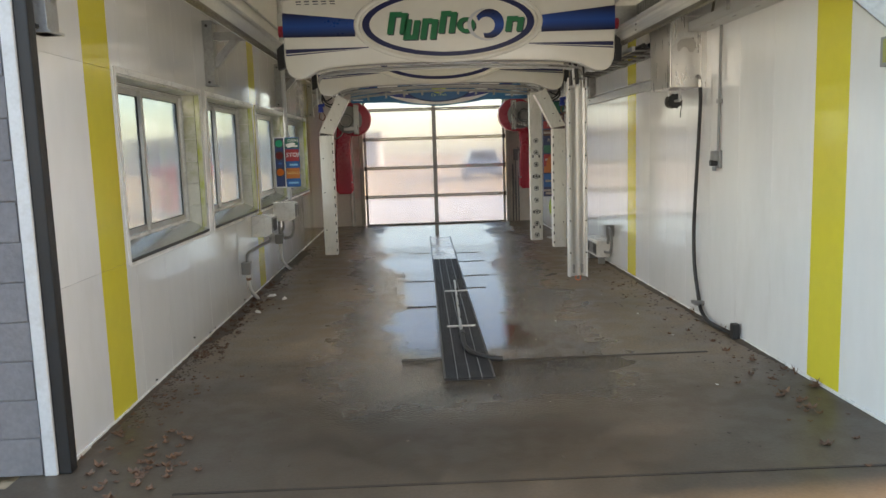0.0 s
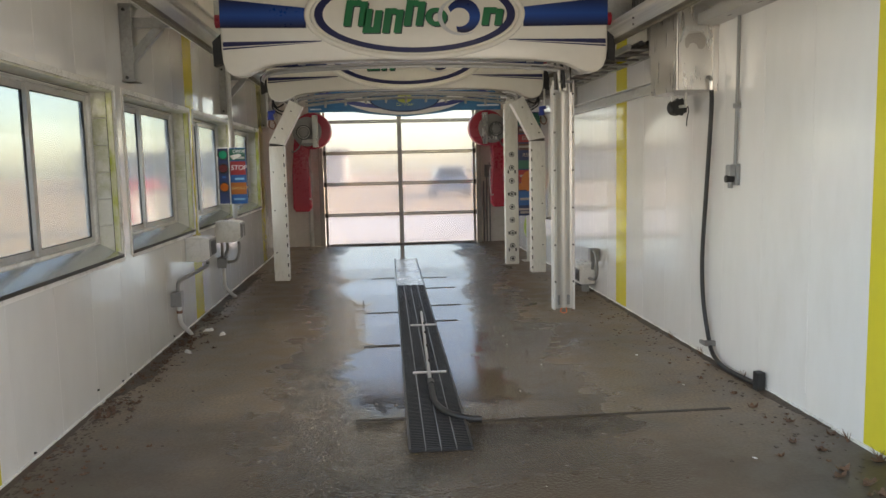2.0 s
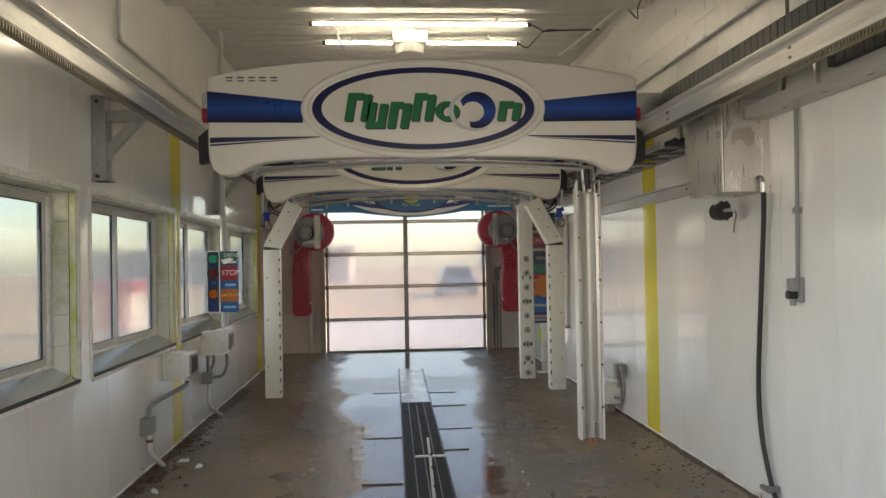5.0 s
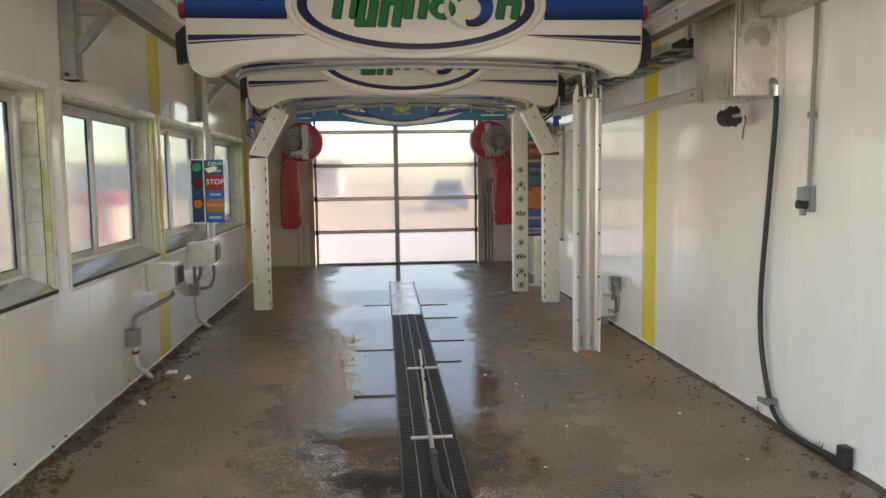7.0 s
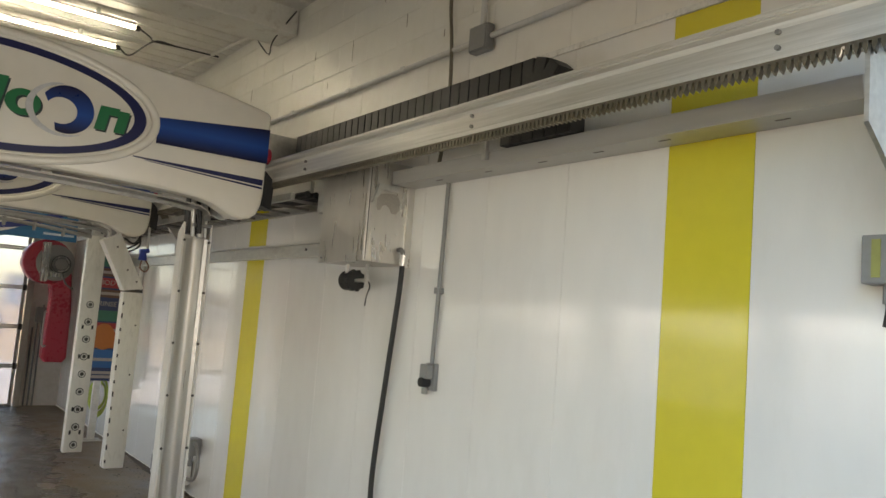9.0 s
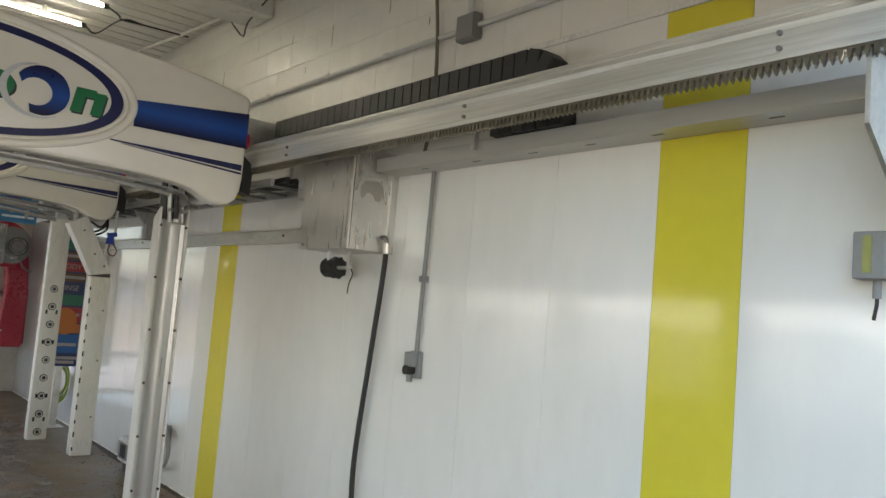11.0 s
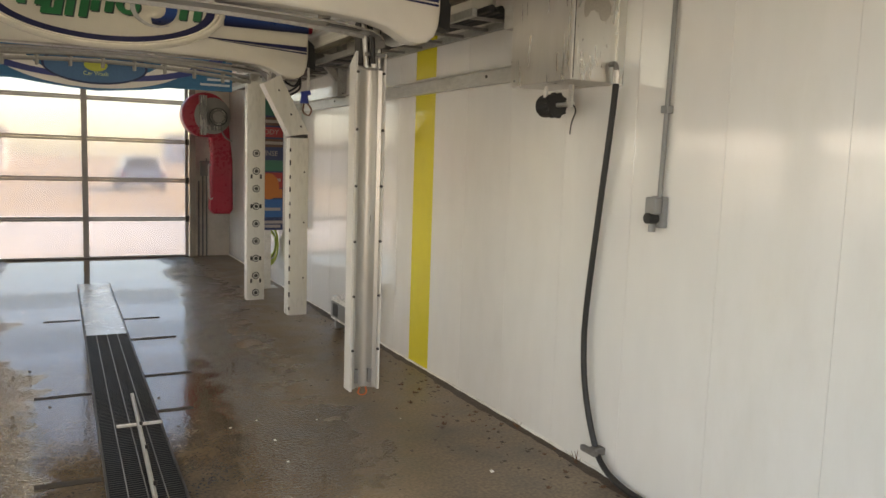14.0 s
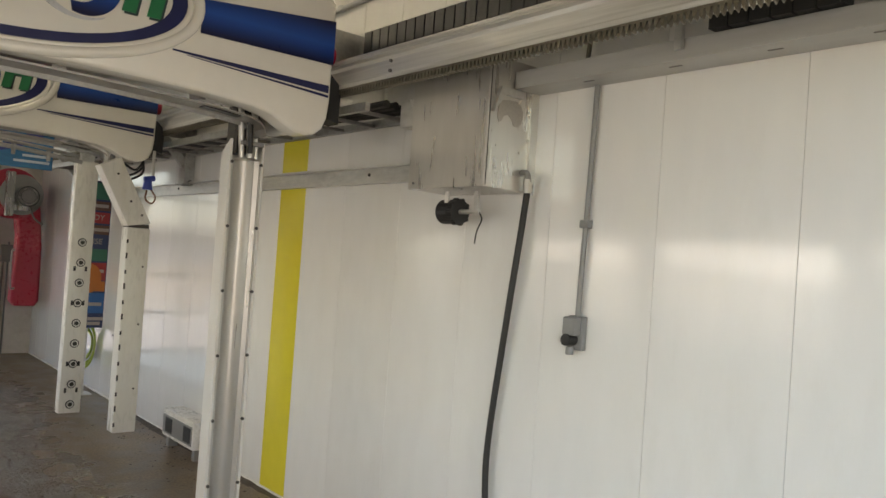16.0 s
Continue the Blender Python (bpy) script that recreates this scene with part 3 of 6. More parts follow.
# ---------------------------------------------------------------- wash gantries
HC = 0.41                       # middle of the gantries across the bay
HALF = [(0.0, 3.19), (0.35, 3.188), (0.70, 3.178), (1.0, 3.152), (1.30, 3.115), (1.55, 3.068), (1.615, 3.05), (1.635, 3.03), (1.632, 2.50), (1.622, 2.42), (1.595, 2.355), (1.55, 2.322), (1.50, 2.312), (1.44, 2.318),
        (1.38, 2.345), (1.30, 2.385), (1.20, 2.408), (1.0, 2.425), (0.7, 2.437), (0.35, 2.442), (0.0, 2.444)]
HOOD_OUT = [(HC + x, z) for x, z in HALF] + [(HC - x, z) for x, z in HALF[-2:0:-1]]


SHEET = mat("grey_sheet", (0.30, 0.29, 0.27), 0.35, metal=0.6, vary=0.2, scale=5, dirt=(0.15, 0.13, 0.11), dirt_amount=0.4)
BLUE_VALVE = mat("blue_valve", (0.03, 0.06, 0.35), 0.35)
CORD = mat("brown_cord", (0.20, 0.10, 0.06), 0.6)
BRASSY = mat("tarnished_metal", (0.33, 0.32, 0.30), 0.45, metal=0.6, vary=0.3, scale=14)
DULL = mat("dull_aluminium", (0.22, 0.21, 0.20), 0.5, metal=0.5, vary=0.25, scale=8)


def slanted(x0, x1, z0, z1, lean=0.18):
    """A leaning bar in x and z."""
    k = lambda z: lean * (z - 2.70)
    return [(x0 + k(z0), z0), (x1 + k(z0), z0), (x1 + k(z1), z1), (x0 + k(z1), z1)]


def bead(cx, cz, a, b, y, r, n=72, seg=10):
    """Rounded moulding that follows an oval in x and z."""
    bm = bmesh.new()
    rows = []
    for k in range(n):
        t = 2 * math.pi * k / n
        nx, nz = math.cos(t) / a, math.sin(t) / b
        m = math.hypot(nx, nz)
        nx, nz = nx / m, nz / m
        rows.append([bm.verts.new((cx + a * math.cos(t) + nx * r * math.cos(q), y + r * math.sin(q), cz + b * math.sin(t) + nz * r * math.cos(q))) for q in [2 * math.pi * j / seg for j in range(seg)]])
    for k in range(n):
        p, q = rows[k], rows[(k + 1) % n]
        for j in range(seg):
            bm.faces.new((p[j], p[(j + 1) % seg], q[(j + 1) % seg], q[j]))
    bmesh.ops.recalc_face_normals(bm, faces=bm.faces)
    return bm


def strip(pts, t, y0, y1):
    """Curved sheet of thickness t along points in x and z."""
    bm = bmesh.new()
    rows = [[bm.verts.new(v) for v in ((x, y0, z), (x, y1, z), (x, y1, z + t), (x, y0, z + t))] for x, z in pts]
    for p, q in zip(rows, rows[1:]):
        for j in range(4):
            bm.faces.new((p[j], p[(j + 1) % 4], q[(j + 1) % 4], q[j]))
    bm.faces.new(rows[0]), bm.faces.new(rows[-1])
    bmesh.ops.recalc_face_normals(bm, faces=bm.faces)
    return bm


def hood(y, g):
    """Moulded front cover of a gantry with its printed oval badge and bands."""
    h = part("hood", prism(HOOD_OUT, y, y + 0.13, bev=0.022), HOOD, g, "cream moulded cover with oval badge", smooth=True)
    c, zc = 0.395, 2.805
    part("oval_rim", bead(c, zc, 0.905, 0.352, y + 0.002, 0.026), HOOD, h, "raised cream moulding", smooth=True)
    part("oval_step", bead(c, zc, 0.862, 0.326, y + 0.002, 0.015), HOOD, h, smooth=True)
    part("oval_line", ring(c, zc, 0.845, 0.314, 0.775, 0.272, y - 0.004, y + 0.01), NAVY, h, "navy oval line")
    for s in (-1, 1):
        e = c + s * 0.915
        o = HC + s * 1.632
        part("band", prism([(o, 2.705), (o, 2.938), (e, 2.862), (e - s * 0.0, 2.70)] if s > 0 else [(o, 2.705), (e, 2.70), (e, 2.862), (o, 2.938)], y - 0.006, y + 0.004), BAND, h, "blue graded vinyl band")
        o = HC + s * 1.615
        part("stripe", prism([(o, 2.552), (o, 2.592), (c + s * 0.79, 2.597), (c + s * 0.79, 2.59)], y - 0.0035, y + 0.004), NAVY, h)
        part("stripe", prism([(o, 2.528), (o, 2.541), (c + s * 0.86, 2.583), (c + s * 0.86, 2.580)], y - 0.0035, y + 0.004), NAVY, h)
    # badge shapes: leaning green blocks with dark edges, and a blue crescent
    for x0, x1, z0, z1, shape in ((-0.215, -0.035, 2.712, 2.924, 0), (-0.05, 0.095, 2.656, 2.852, 1), (0.115, 0.272, 2.656, 2.856, 0), (0.287, 0.447, 2.712, 2.922, 0), (0.463, 0.645, 2.708, 2.858, 2), (0.945, 1.115, 2.712, 2.858, 0)):
        w = 0.060
        for nm, m, dx, dz, yy in (("badge_edge", DKLINE, 0.012, -0.010, 0.0035), ("badge_block", GREEN, 0.0, 0.0, 0.007)):
            if shape == 2:
                lo = ring((x0 + x1) / 2 + dx + 0.012, (z0 + z1) / 2 + dz, (x1 - x0) / 2, (z1 - z0) / 2, (x1 - x0) / 2 - w * 0.9, (z1 - z0) / 2 - 0.036, y - yy, y + 0.004, n=32)
            else:
                za, zb = (z1 - 0.048, z1) if shape == 0 else (z0, z0 + 0.048)
                lo = prism(slanted(x0 + dx, x0 + w + dx, z0 + dz, z1 + dz), y - yy, y + 0.004)
                prism(slanted(x1 - w + dx, x1 + dx, z0 + dz, z1 - 0.012 + dz), y - yy, y + 0.004, bm=lo)
                prism(slanted(x0 + w + dx, x1 - w + dx, za + dz, zb + dz), y - yy, y + 0.004, bm=lo)
            part(nm, lo, m, h)
    part("crescent", ring(0.795, 2.79, 0.145, 0.140, 0.085, 0.078, y - 0.009, y + 0.002, -110, 150, shift=(-0.03, -0.012)), BAND, h, "blue crescent")
    part("crescent_edge", ring(0.775, 2.785, 0.195, 0.155, 0.178, 0.146, y - 0.0078, y + 0.002, 100, 300, shift=(0.02, 0.004)), SILVER, h, "silver crescent edge")
    x = -1.085
    for k in range(5):
        part("mark", prism([(x, 3.035), (x + 0.05, 3.035), (x + 0.052, 3.045), (x, 3.045)], y - 0.0035, y + 0.004), DKLINE, h)
        part("mark", prism([(x + 0.004, 3.012), (x + 0.05, 3.012), (x + 0.05, 3.020), (x + 0.004, 3.020)], y - 0.0035, y + 0.004), DKLINE, h)
        x += 0.082
    for s in (-1, 1):
        part("end_flap", prism([(HC + s * 1.636, 2.42), (HC + s * 1.70, 2.40), (HC + s * 1.705, 2.60), (HC + s * 1.636, 2.66)], y + 0.015, y + 0.12), BLACK, h, "black rubber end flap")
    return h


def arch(y, label):
    """Steel frame behind a cover: cross tube, curved lower tube, end carriages with wheels."""
    g = empty("wash_gantry", label, "wash gantry", "wash gantries", at=(HC, y, 2.4))
    part("cross_tube", B(HC - 1.58, HC + 1.58, y + 0.15, y + 0.33, 2.72, 2.92, bev=0.01), GALV, g)
    # arched sheet under the cover, with a folded lip along its back edge
    ends = [(1.335, 2.285), (1.325, 2.325), (1.30, 2.35), (1.25, 2.368), (1.1, 2.385), (0.8, 2.402), (0.5, 2.413), (0.25, 2.418), (0.0, 2.42)]
    line = [(HC + x, z) for x, z in ends] + [(HC - x, z) for x, z in ends[-2::-1]]
    sheet = part("arch_sheet", strip(line, 0.010, y + 0.12, y + 0.262), SHEET, g, "arched grey metal sheet")
    part("lip", strip([(x, z - 0.022) for x, z in line], 0.034, y + 0.2625, y + 0.272), BRACKET_METAL, sheet, "folded bright edge")
    part("stain", strip([(HC + 1.0, 2.386), (HC + 1.1, 2.380), (HC + 1.2, 2.371)], 0.004, y + 0.135, y + 0.20), DARKSTEEL, sheet, "dark water stain")
    part("cable", tube([(HC - 1.2, y + 0.29, 2.395), (HC - 0.7, y + 0.30, 2.42), (HC, y + 0.29, 2.435), (HC + 0.6, y + 0.30, 2.425), (HC + 1.2, y + 0.29, 2.39), (HC + 1.29, y + 0.29, 2.33)], 0.010, 8), BLACK, g, smooth=True)
    part("end_housing", C((HC + 1.475, y + 0.14, 2.42), (HC + 1.475, y + 0.34, 2.42), 0.095, 20), ALU, g, "grey rounded end housing", smooth=True)
    part("tray", B(HC - 1.25, HC + 1.25, y + 0.14, y + 0.38, 2.455, 2.475), GALV, g)
    for x in (-1.0, -0.35, 0.35, 1.0):
        part("hanger", B(HC + x - 0.03, HC + x + 0.03, y + 0.2, y + 0.26, 2.43, 2.72), GALV, g)
    for s in (-1, 1):
        xo = HC + s * 1.58
        wd = 0.36 if s > 0 else 0.13
        part("carriage", B(min(xo, xo + s * wd), max(xo, xo + s * wd), y + 0.16, y + 0.5, 2.7485, 2.96, bev=0.008), GALV, g)
        part("wheel", C((xo + s * 0.06, y + 0.12, 2.78), (xo + s * 0.11, y + 0.12, 2.78), 0.055, 20), RED, g, "red plastic guide wheel")
    return g


front_gantry = arch(7.80, "overhead wash gantry with cream cover and one channel post")
rear_gantry = arch(10.40, "overhead wash gantry with cream cover and three white arms")
hood(7.80, front_gantry)
hood(10.40, rear_gantry)


# vertical spray arms
POST_PAINT = mat("post_paint", (0.68, 0.67, 0.63), 0.35, vary=0.04, scale=3, rvary=0.05)


def channel_post():
    """Open aluminium channel that hangs from the front gantry."""
    x0, x1, y0, y1, z0, z1 = 1.618, 1.815, 8.06, 8.165, 0.19, 2.27
    p = part("channel_post", B(x0 + 0.0145, x1 - 0.0145, y1 - 0.02, y1 - 0.001, z0, z1 - 0.075), ALU, front_gantry, "hanging aluminium channel post")
    for xa, xb in ((x0, x0 + 0.014), (x1 - 0.014, x1)):
        b = bmesh.new()
        f = [(y0, z0), (y1, z0), (y1, z1 - 0.07), (y0, z1)]
        lo, hi = [b.verts.new((xa, q, r)) for q, r in f], [b.verts.new((xb, q, r)) for q, r in f]
        b.faces.new(lo), b.faces.new(hi)
        for i in range(4):
            b.faces.new((lo[i], lo[(i + 1) % 4], hi[(i + 1) % 4], hi[i]))
        bmesh.ops.recalc_face_normals(b, faces=b.faces)
        part("flange", b, POST_PAINT, p, "white painted flange")
    xm = (x0 + x1) / 2
    prof = [(x0 + 0.015, y0 + 0.025), (x0 + 0.04, y0 + 0.03), (xm - 0.035, y0 + 0.06), (xm, y0 + 0.07), (xm + 0.035, y0 + 0.06), (x1 - 0.04, y0 + 0.03), (x1 - 0.015, y0 + 0.025), (x1 - 0.015, y1 - 0.021), (x0 + 0.015, y1 - 0.021)]
    lb = bmesh.new()
    va, vb = [lb.verts.new((x, y, z0 + 0.005)) for x, y in prof], [lb.verts.new((x, y, z1 - 0.10)) for x, y in prof]
    lb.faces.new(va[::-1]), lb.faces.new(vb)
    for i in range(len(prof)):
        j = (i + 1) % len(prof)
        lb.faces.new((va[i], va[j], vb[j], vb[i]))
    bmesh.ops.recalc_face_normals(lb, faces=lb.faces)
    part("liner", lb, mat("grey_liner", (0.50, 0.49, 0.46), 0.3, metal=0.6, vary=0.06, scale=3, stretch=(1, 1, 0.1)), p, "grey grooved liner", smooth=True)
    for k in range(6):
        z = 0.45 + k * 0.34
        for x in (x0 + 0.015, x1 - 0.015):
            part("bolt", C((x, y0 - 0.006, z), (x, y0 + 0.004, z), 0.009, 8), DARKSTEEL, p)
    for x in (x0 + 0.045, x1 - 0.045):
        part("clip", B(x - 0.02, x + 0.02, y0 + 0.03, y0 + 0.05, z0 + 0.04, z0 + 0.13), GREYBOX, p)
    part("lead", tube([(1.70, 8.1, 0.20), (1.69, 8.1, 0.165), (1.72, 8.1, 0.15), (1.745, 8.1, 0.165), (1.74, 8.1, 0.20)], 0.005, 6), mat("orange_wire", (0.7, 0.16, 0.05), 0.5), p, "orange wire loop")
    part("hanger", B(1.66, 1.80, 8.10, 8.21, 2.20, 2.46, bev=0.01), DARKSTEEL, p)
    for x, y, r in ((1.690, 8.075, 0.016), (1.735, 8.065, 0.022), (1.775, 8.08, 0.014)):
        part("pipe", C((x, y, 2.18), (x - 0.02, y, 2.45), r, 12), GALV, p, smooth=True)
    part("clamp", B(1.675, 1.80, 8.04, 8.10, 2.245, 2.268, bev=0.004), GREYBOX, p)
    part("hose", tube([(1.715, 8.03, 2.2), (1.70, 8.02, 2.35), (1.66, 8.05, 2.47), (1.5, 8.1, 2.49)], 0.016, 8), BLACK, p, smooth=True)
    return p


def nozzle_arm():
    """Flat faced arm with a column of spray nozzles."""
    x0, x1, y0, y1 = 1.69, 1.865, 11.20, 11.31
    a = part("spray_arm", B(x0, x1, y0, y1, 0.21, 2.34, bev=0.012), ARM_WHITE, rear_gantry, "white arm with a column of nozzles", smooth=True)
    for k in range(9):
        z = 0.285 + k * 0.171
        x = 1.778
        part("nozzle_seat", C((x, y0 - 0.005, z), (x, y0 + 0.004, z), 0.036, 14), BLACK, a)
        part("nozzle_ring", ring(x, z, 0.028, 0.028, 0.018, 0.018, y0 - 0.012, y0 - 0.004, n=16), GALV, a)
        part("nozzle", C((x, y0 - 0.020, z), (x, y0 - 0.004, z), 0.016, 12, 0.010), DARKSTEEL, a)
        for dz in ((0.0,) if k in (2, 5) else (-0.052,) if k in (1, 7) else ()):
            for sx in (-0.045, 0.045):
                part("slot", B(x + sx - 0.009, x + sx + 0.009, y0 - 0.003, y0 + 0.004, z + dz - 0.02, z + dz + 0.02), BLACK, a)
    part("hanger", B(1.73, 1.83, y0 + 0.02, y1 - 0.01, 2.335, 2.56), GALV, a)
    part("outrigger", B(1.74, 1.82, 10.70, y1, 2.56, 2.62), GALV, a)
    return a


def bent_arm(s):
    """Arm with a leaning upper piece; s is the side it hangs on."""
    x0, x1 = HC + s * 1.46, HC + s * 1.635
    y0, y1 = 10.36, 10.50
    a = part("spray_arm", B(min(x0, x1), max(x0, x1), y0, y1, 0.21, 1.80, bev=0.012), ARM_WHITE, rear_gantry, "white arm bent near its top", smooth=True)
    part("upper_body", prism([(x0, 1.81), (x1, 1.84), (HC + s * 1.375, 2.33), (HC + s * 1.225, 2.25)], y0, y1, bev=0.008), ARM_WHITE, a)
    part("joint", B(min(x0, x1) + 0.01, max(x0, x1) - 0.01, y0 + 0.01, y1 - 0.01, 1.79, 1.83), DARKSTEEL, a)
    for k in range(13):
        z = 0.26 + k * 0.118
        part("slot", B(x0 + s * 0.008 - 0.006, x0 + s * 0.008 + 0.006, y0 - 0.002, y0 + 0.01, z, z + 0.03 + 0.015 * (k % 2)), BLACK, a)
    for z in (0.55, 1.05, 1.5):
        part("bolt", C((x1 - s * 0.04, y0 - 0.006, z), (x1 - s * 0.04, y0 + 0.004, z), 0.008, 8), DARKSTEEL, a)
    for k, (dx, z) in enumerate(((1.47, 2.0), (1.56, 1.9), (1.36, 2.2))):
        part("bolt", C((HC + s * dx, y0 - 0.006, z), (HC + s * dx, y0 + 0.004, z), 0.009, 8), DARKSTEEL, a)
    part("hose", tube([(HC + s * 1.34, y1 + 0.03, 2.26), (HC + s * 1.36, y1 + 0.04, 2.40), (HC + s * 1.22, y1 + 0.05, 2.45), (HC + s * 0.9, y1 + 0.08, 2.47)], 0.02, 8), GREYBOX, a, smooth=True)
    part("hose", tube([(HC + s * 1.30, y1 + 0.03, 2.22), (HC + s * 1.31, y1 + 0.04, 2.36), (HC + s * 1.12, y1 + 0.05, 2.43), (HC + s * 0.8, y1 + 0.08, 2.46)], 0.02, 8), GALV, a, smooth=True)
    xv = HC + s * 1.60
    part("drop_pipe", C((xv + s * 0.04, y0 + 0.06, 2.20), (xv + s * 0.04, y0 + 0.06, 2.42), 0.012, 10), PVC, a)
    part("valve", C((xv, y0 + 0.04, 2.105), (xv, y0 + 0.04, 2.185), 0.040, 14, 0.028), BLUE_VALVE, a, "blue plastic valve", smooth=True)
    part("valve_cap", C((xv - 0.03, y0 + 0.04, 2.185), (xv + 0.05, y0 + 0.04, 2.20), 0.022, 12), BLUE_VALVE, a)
    part("loop", tube([(xv + 0.02, y0 + 0.02, 2.11), (xv + 0.055, y0 + 0.01, 2.05), (xv + 0.03, y0 + 0.01, 2.0), (xv - 0.02, y0 + 0.01, 2.03), (xv - 0.01, y0 + 0.02, 2.10)], 0.007, 8), CORD, a, "brown cord loop", smooth=True)
    for d in (0.0, 0.05, 0.10):
        part("hose", tube([(HC + s * (1.36 + d), y1 + 0.05, 2.20 + d), (HC + s * (1.44 + d), y1 + 0.03, 2.16 + d), (xv - s * 0.02, y1 - 0.02, 2.24 + d), (xv - s * 0.06, y1 + 0.05, 2.38), (HC + s * 1.2, y1 + 0.1, 2.44)], 0.009, 8), BLACK, a, smooth=True)
    return a


channel_post()
nozzle_arm()
bent_arm(1)
bent_arm(-1)

# rinse pipe under the rear gantry
def pipe_z(x):
    return 2.385 - 0.075 * (x / 1.2) ** 2
rp = part("rinse_pipe", tube([(HC + x, 10.95, pipe_z(x)) for x in (-1.25, -0.9, -0.6, -0.3, 0, 0.3, 0.6, 0.9, 1.25)], 0.018, 10), BRACKET_METAL, rear_gantry, "curved rinse pipe", smooth=True)
part("pipe", tube([(HC + x, 11.02, pipe_z(x) + 0.05) for x in (-1.25, -0.9, -0.6, -0.3, 0, 0.3, 0.6, 0.9, 1.25)], 0.014, 10), BRACKET_METAL, rp, smooth=True)
for k in range(9):
    x = -1.0 + k * 0.25
    part("nozzle", C((HC + x, 10.95, pipe_z(x) + 0.025), (HC + x, 10.95, pipe_z(x) - 0.055), 0.02, 10, 0.014), BRACKET_METAL, rp)
for x in (-1.15, 1.15):
    part("bracket", B(HC + x - 0.02, HC + x + 0.02, 10.62, 10.97, 2.38, 2.46), BRACKET_METAL, rp)


# ---------------------------------------------------------------- overhead rails
RACK = mat("greasy_rack", (0.20, 0.18, 0.14), 0.35, metal=0.7, vary=0.3, scale=12)


def rail(s, xin):
    """Channel beam with a toothed rack along its lower edge."""
    r = empty("gantry_rail", "galvanized overhead rail with toothed rack", "rail", "overhead rails", at=(xin, 10, 2.55))
    o = lambda d0, d1: (min(xin + s * d0, xin + s * d1), max(xin + s * d0, xin + s * d1))
    b = bmesh.new()
    ya, yb = 3.72, 15.2
    prof = [(0.0, 2.748), (0.10, 2.748), (0.10, 2.738), (0.055, 2.738), (0.055, 2.602), (0.10, 2.602), (0.10, 2.590), (0.0, 2.590), (0.0, 2.608), (0.010, 2.608), (0.034, 2.616), (0.040, 2.63), (0.040, 2.70), (0.034, 2.718), (0.012, 2.726), (0.012, 2.732), (0.004, 2.732), (0.004, 2.737), (0.0, 2.737)]
    va, vb = [b.verts.new((xin + s * d, ya, z)) for d, z in prof], [b.verts.new((xin + s * d, yb, z)) for d, z in prof]
    b.faces.new(va), b.faces.new(vb[::-1])
    for i in range(len(prof)):
        j = (i + 1) % len(prof)
        b.faces.new((va[i], vb[i], vb[j], va[j]))
    bmesh.ops.recalc_face_normals(b, faces=b.faces)
    # same zinc, light put into the colour: right beam lit, left beam shaded
    part("beam", b, LIT_RAIL_METAL if s > 0 else GALV, r)
    # leaning teeth that narrow towards their tips
    verts, faces, y = [], [], ya
    xa, xb = xin + s * 0.002, xin + s * 0.040
    while y < yb - 0.03:
        q = [(y, 2.582), (y + 0.015, 2.582), (y + 0.0155, 2.566), (y + 0.011, 2.553), (y + 0.006, 2.553), (y + 0.001, 2.566)]
        k = len(verts)
        verts += [(xa, p, z) for p, z in q] + [(xb, p + 0.012, z) for p, z in q]
        faces += [[k + i for i in range(6)][::-1], [k + 6 + i for i in range(6)]] + [[k + i, k + (i + 1) % 6, k + 6 + (i + 1) % 6, k + 6 + i] for i in range(6)]
        y += 0.0245
    k = len(verts)
    verts += [(x, p, z) for x in (xa, xb) for p in (ya, yb) for z in (2.5805, 2.5895)]
    faces += [[k + i for i in f] for f in ((0, 1, 3, 2), (4, 6, 7, 5), (0, 4, 5, 1), (2, 3, 7, 6), (0, 2, 6, 4), (1, 5, 7, 3))]
    tm = bpy.data.meshes.new("rack")
    tm.from_pydata(verts, [], faces)
    rk = bmesh.new()
    rk.from_mesh(tm)
    bmesh.ops.recalc_face_normals(rk, faces=rk.faces)
    tagged(part("rack", rk, RACK, r, "greasy toothed steel rack"), kind="stuff")
    for y in ((4.2, 5.7, 7.4, 9.4, 11.4) if s > 0 else (4.2, 9.4)):
        for z in (2.64, 2.69):
            part("bolt", C((xin + s * 0.028, y, z), (xin + s * 0.042, y, z), 0.009, 8), DULL, r)
    return r


rail(1, 2.10)
rail(-1, -1.345)


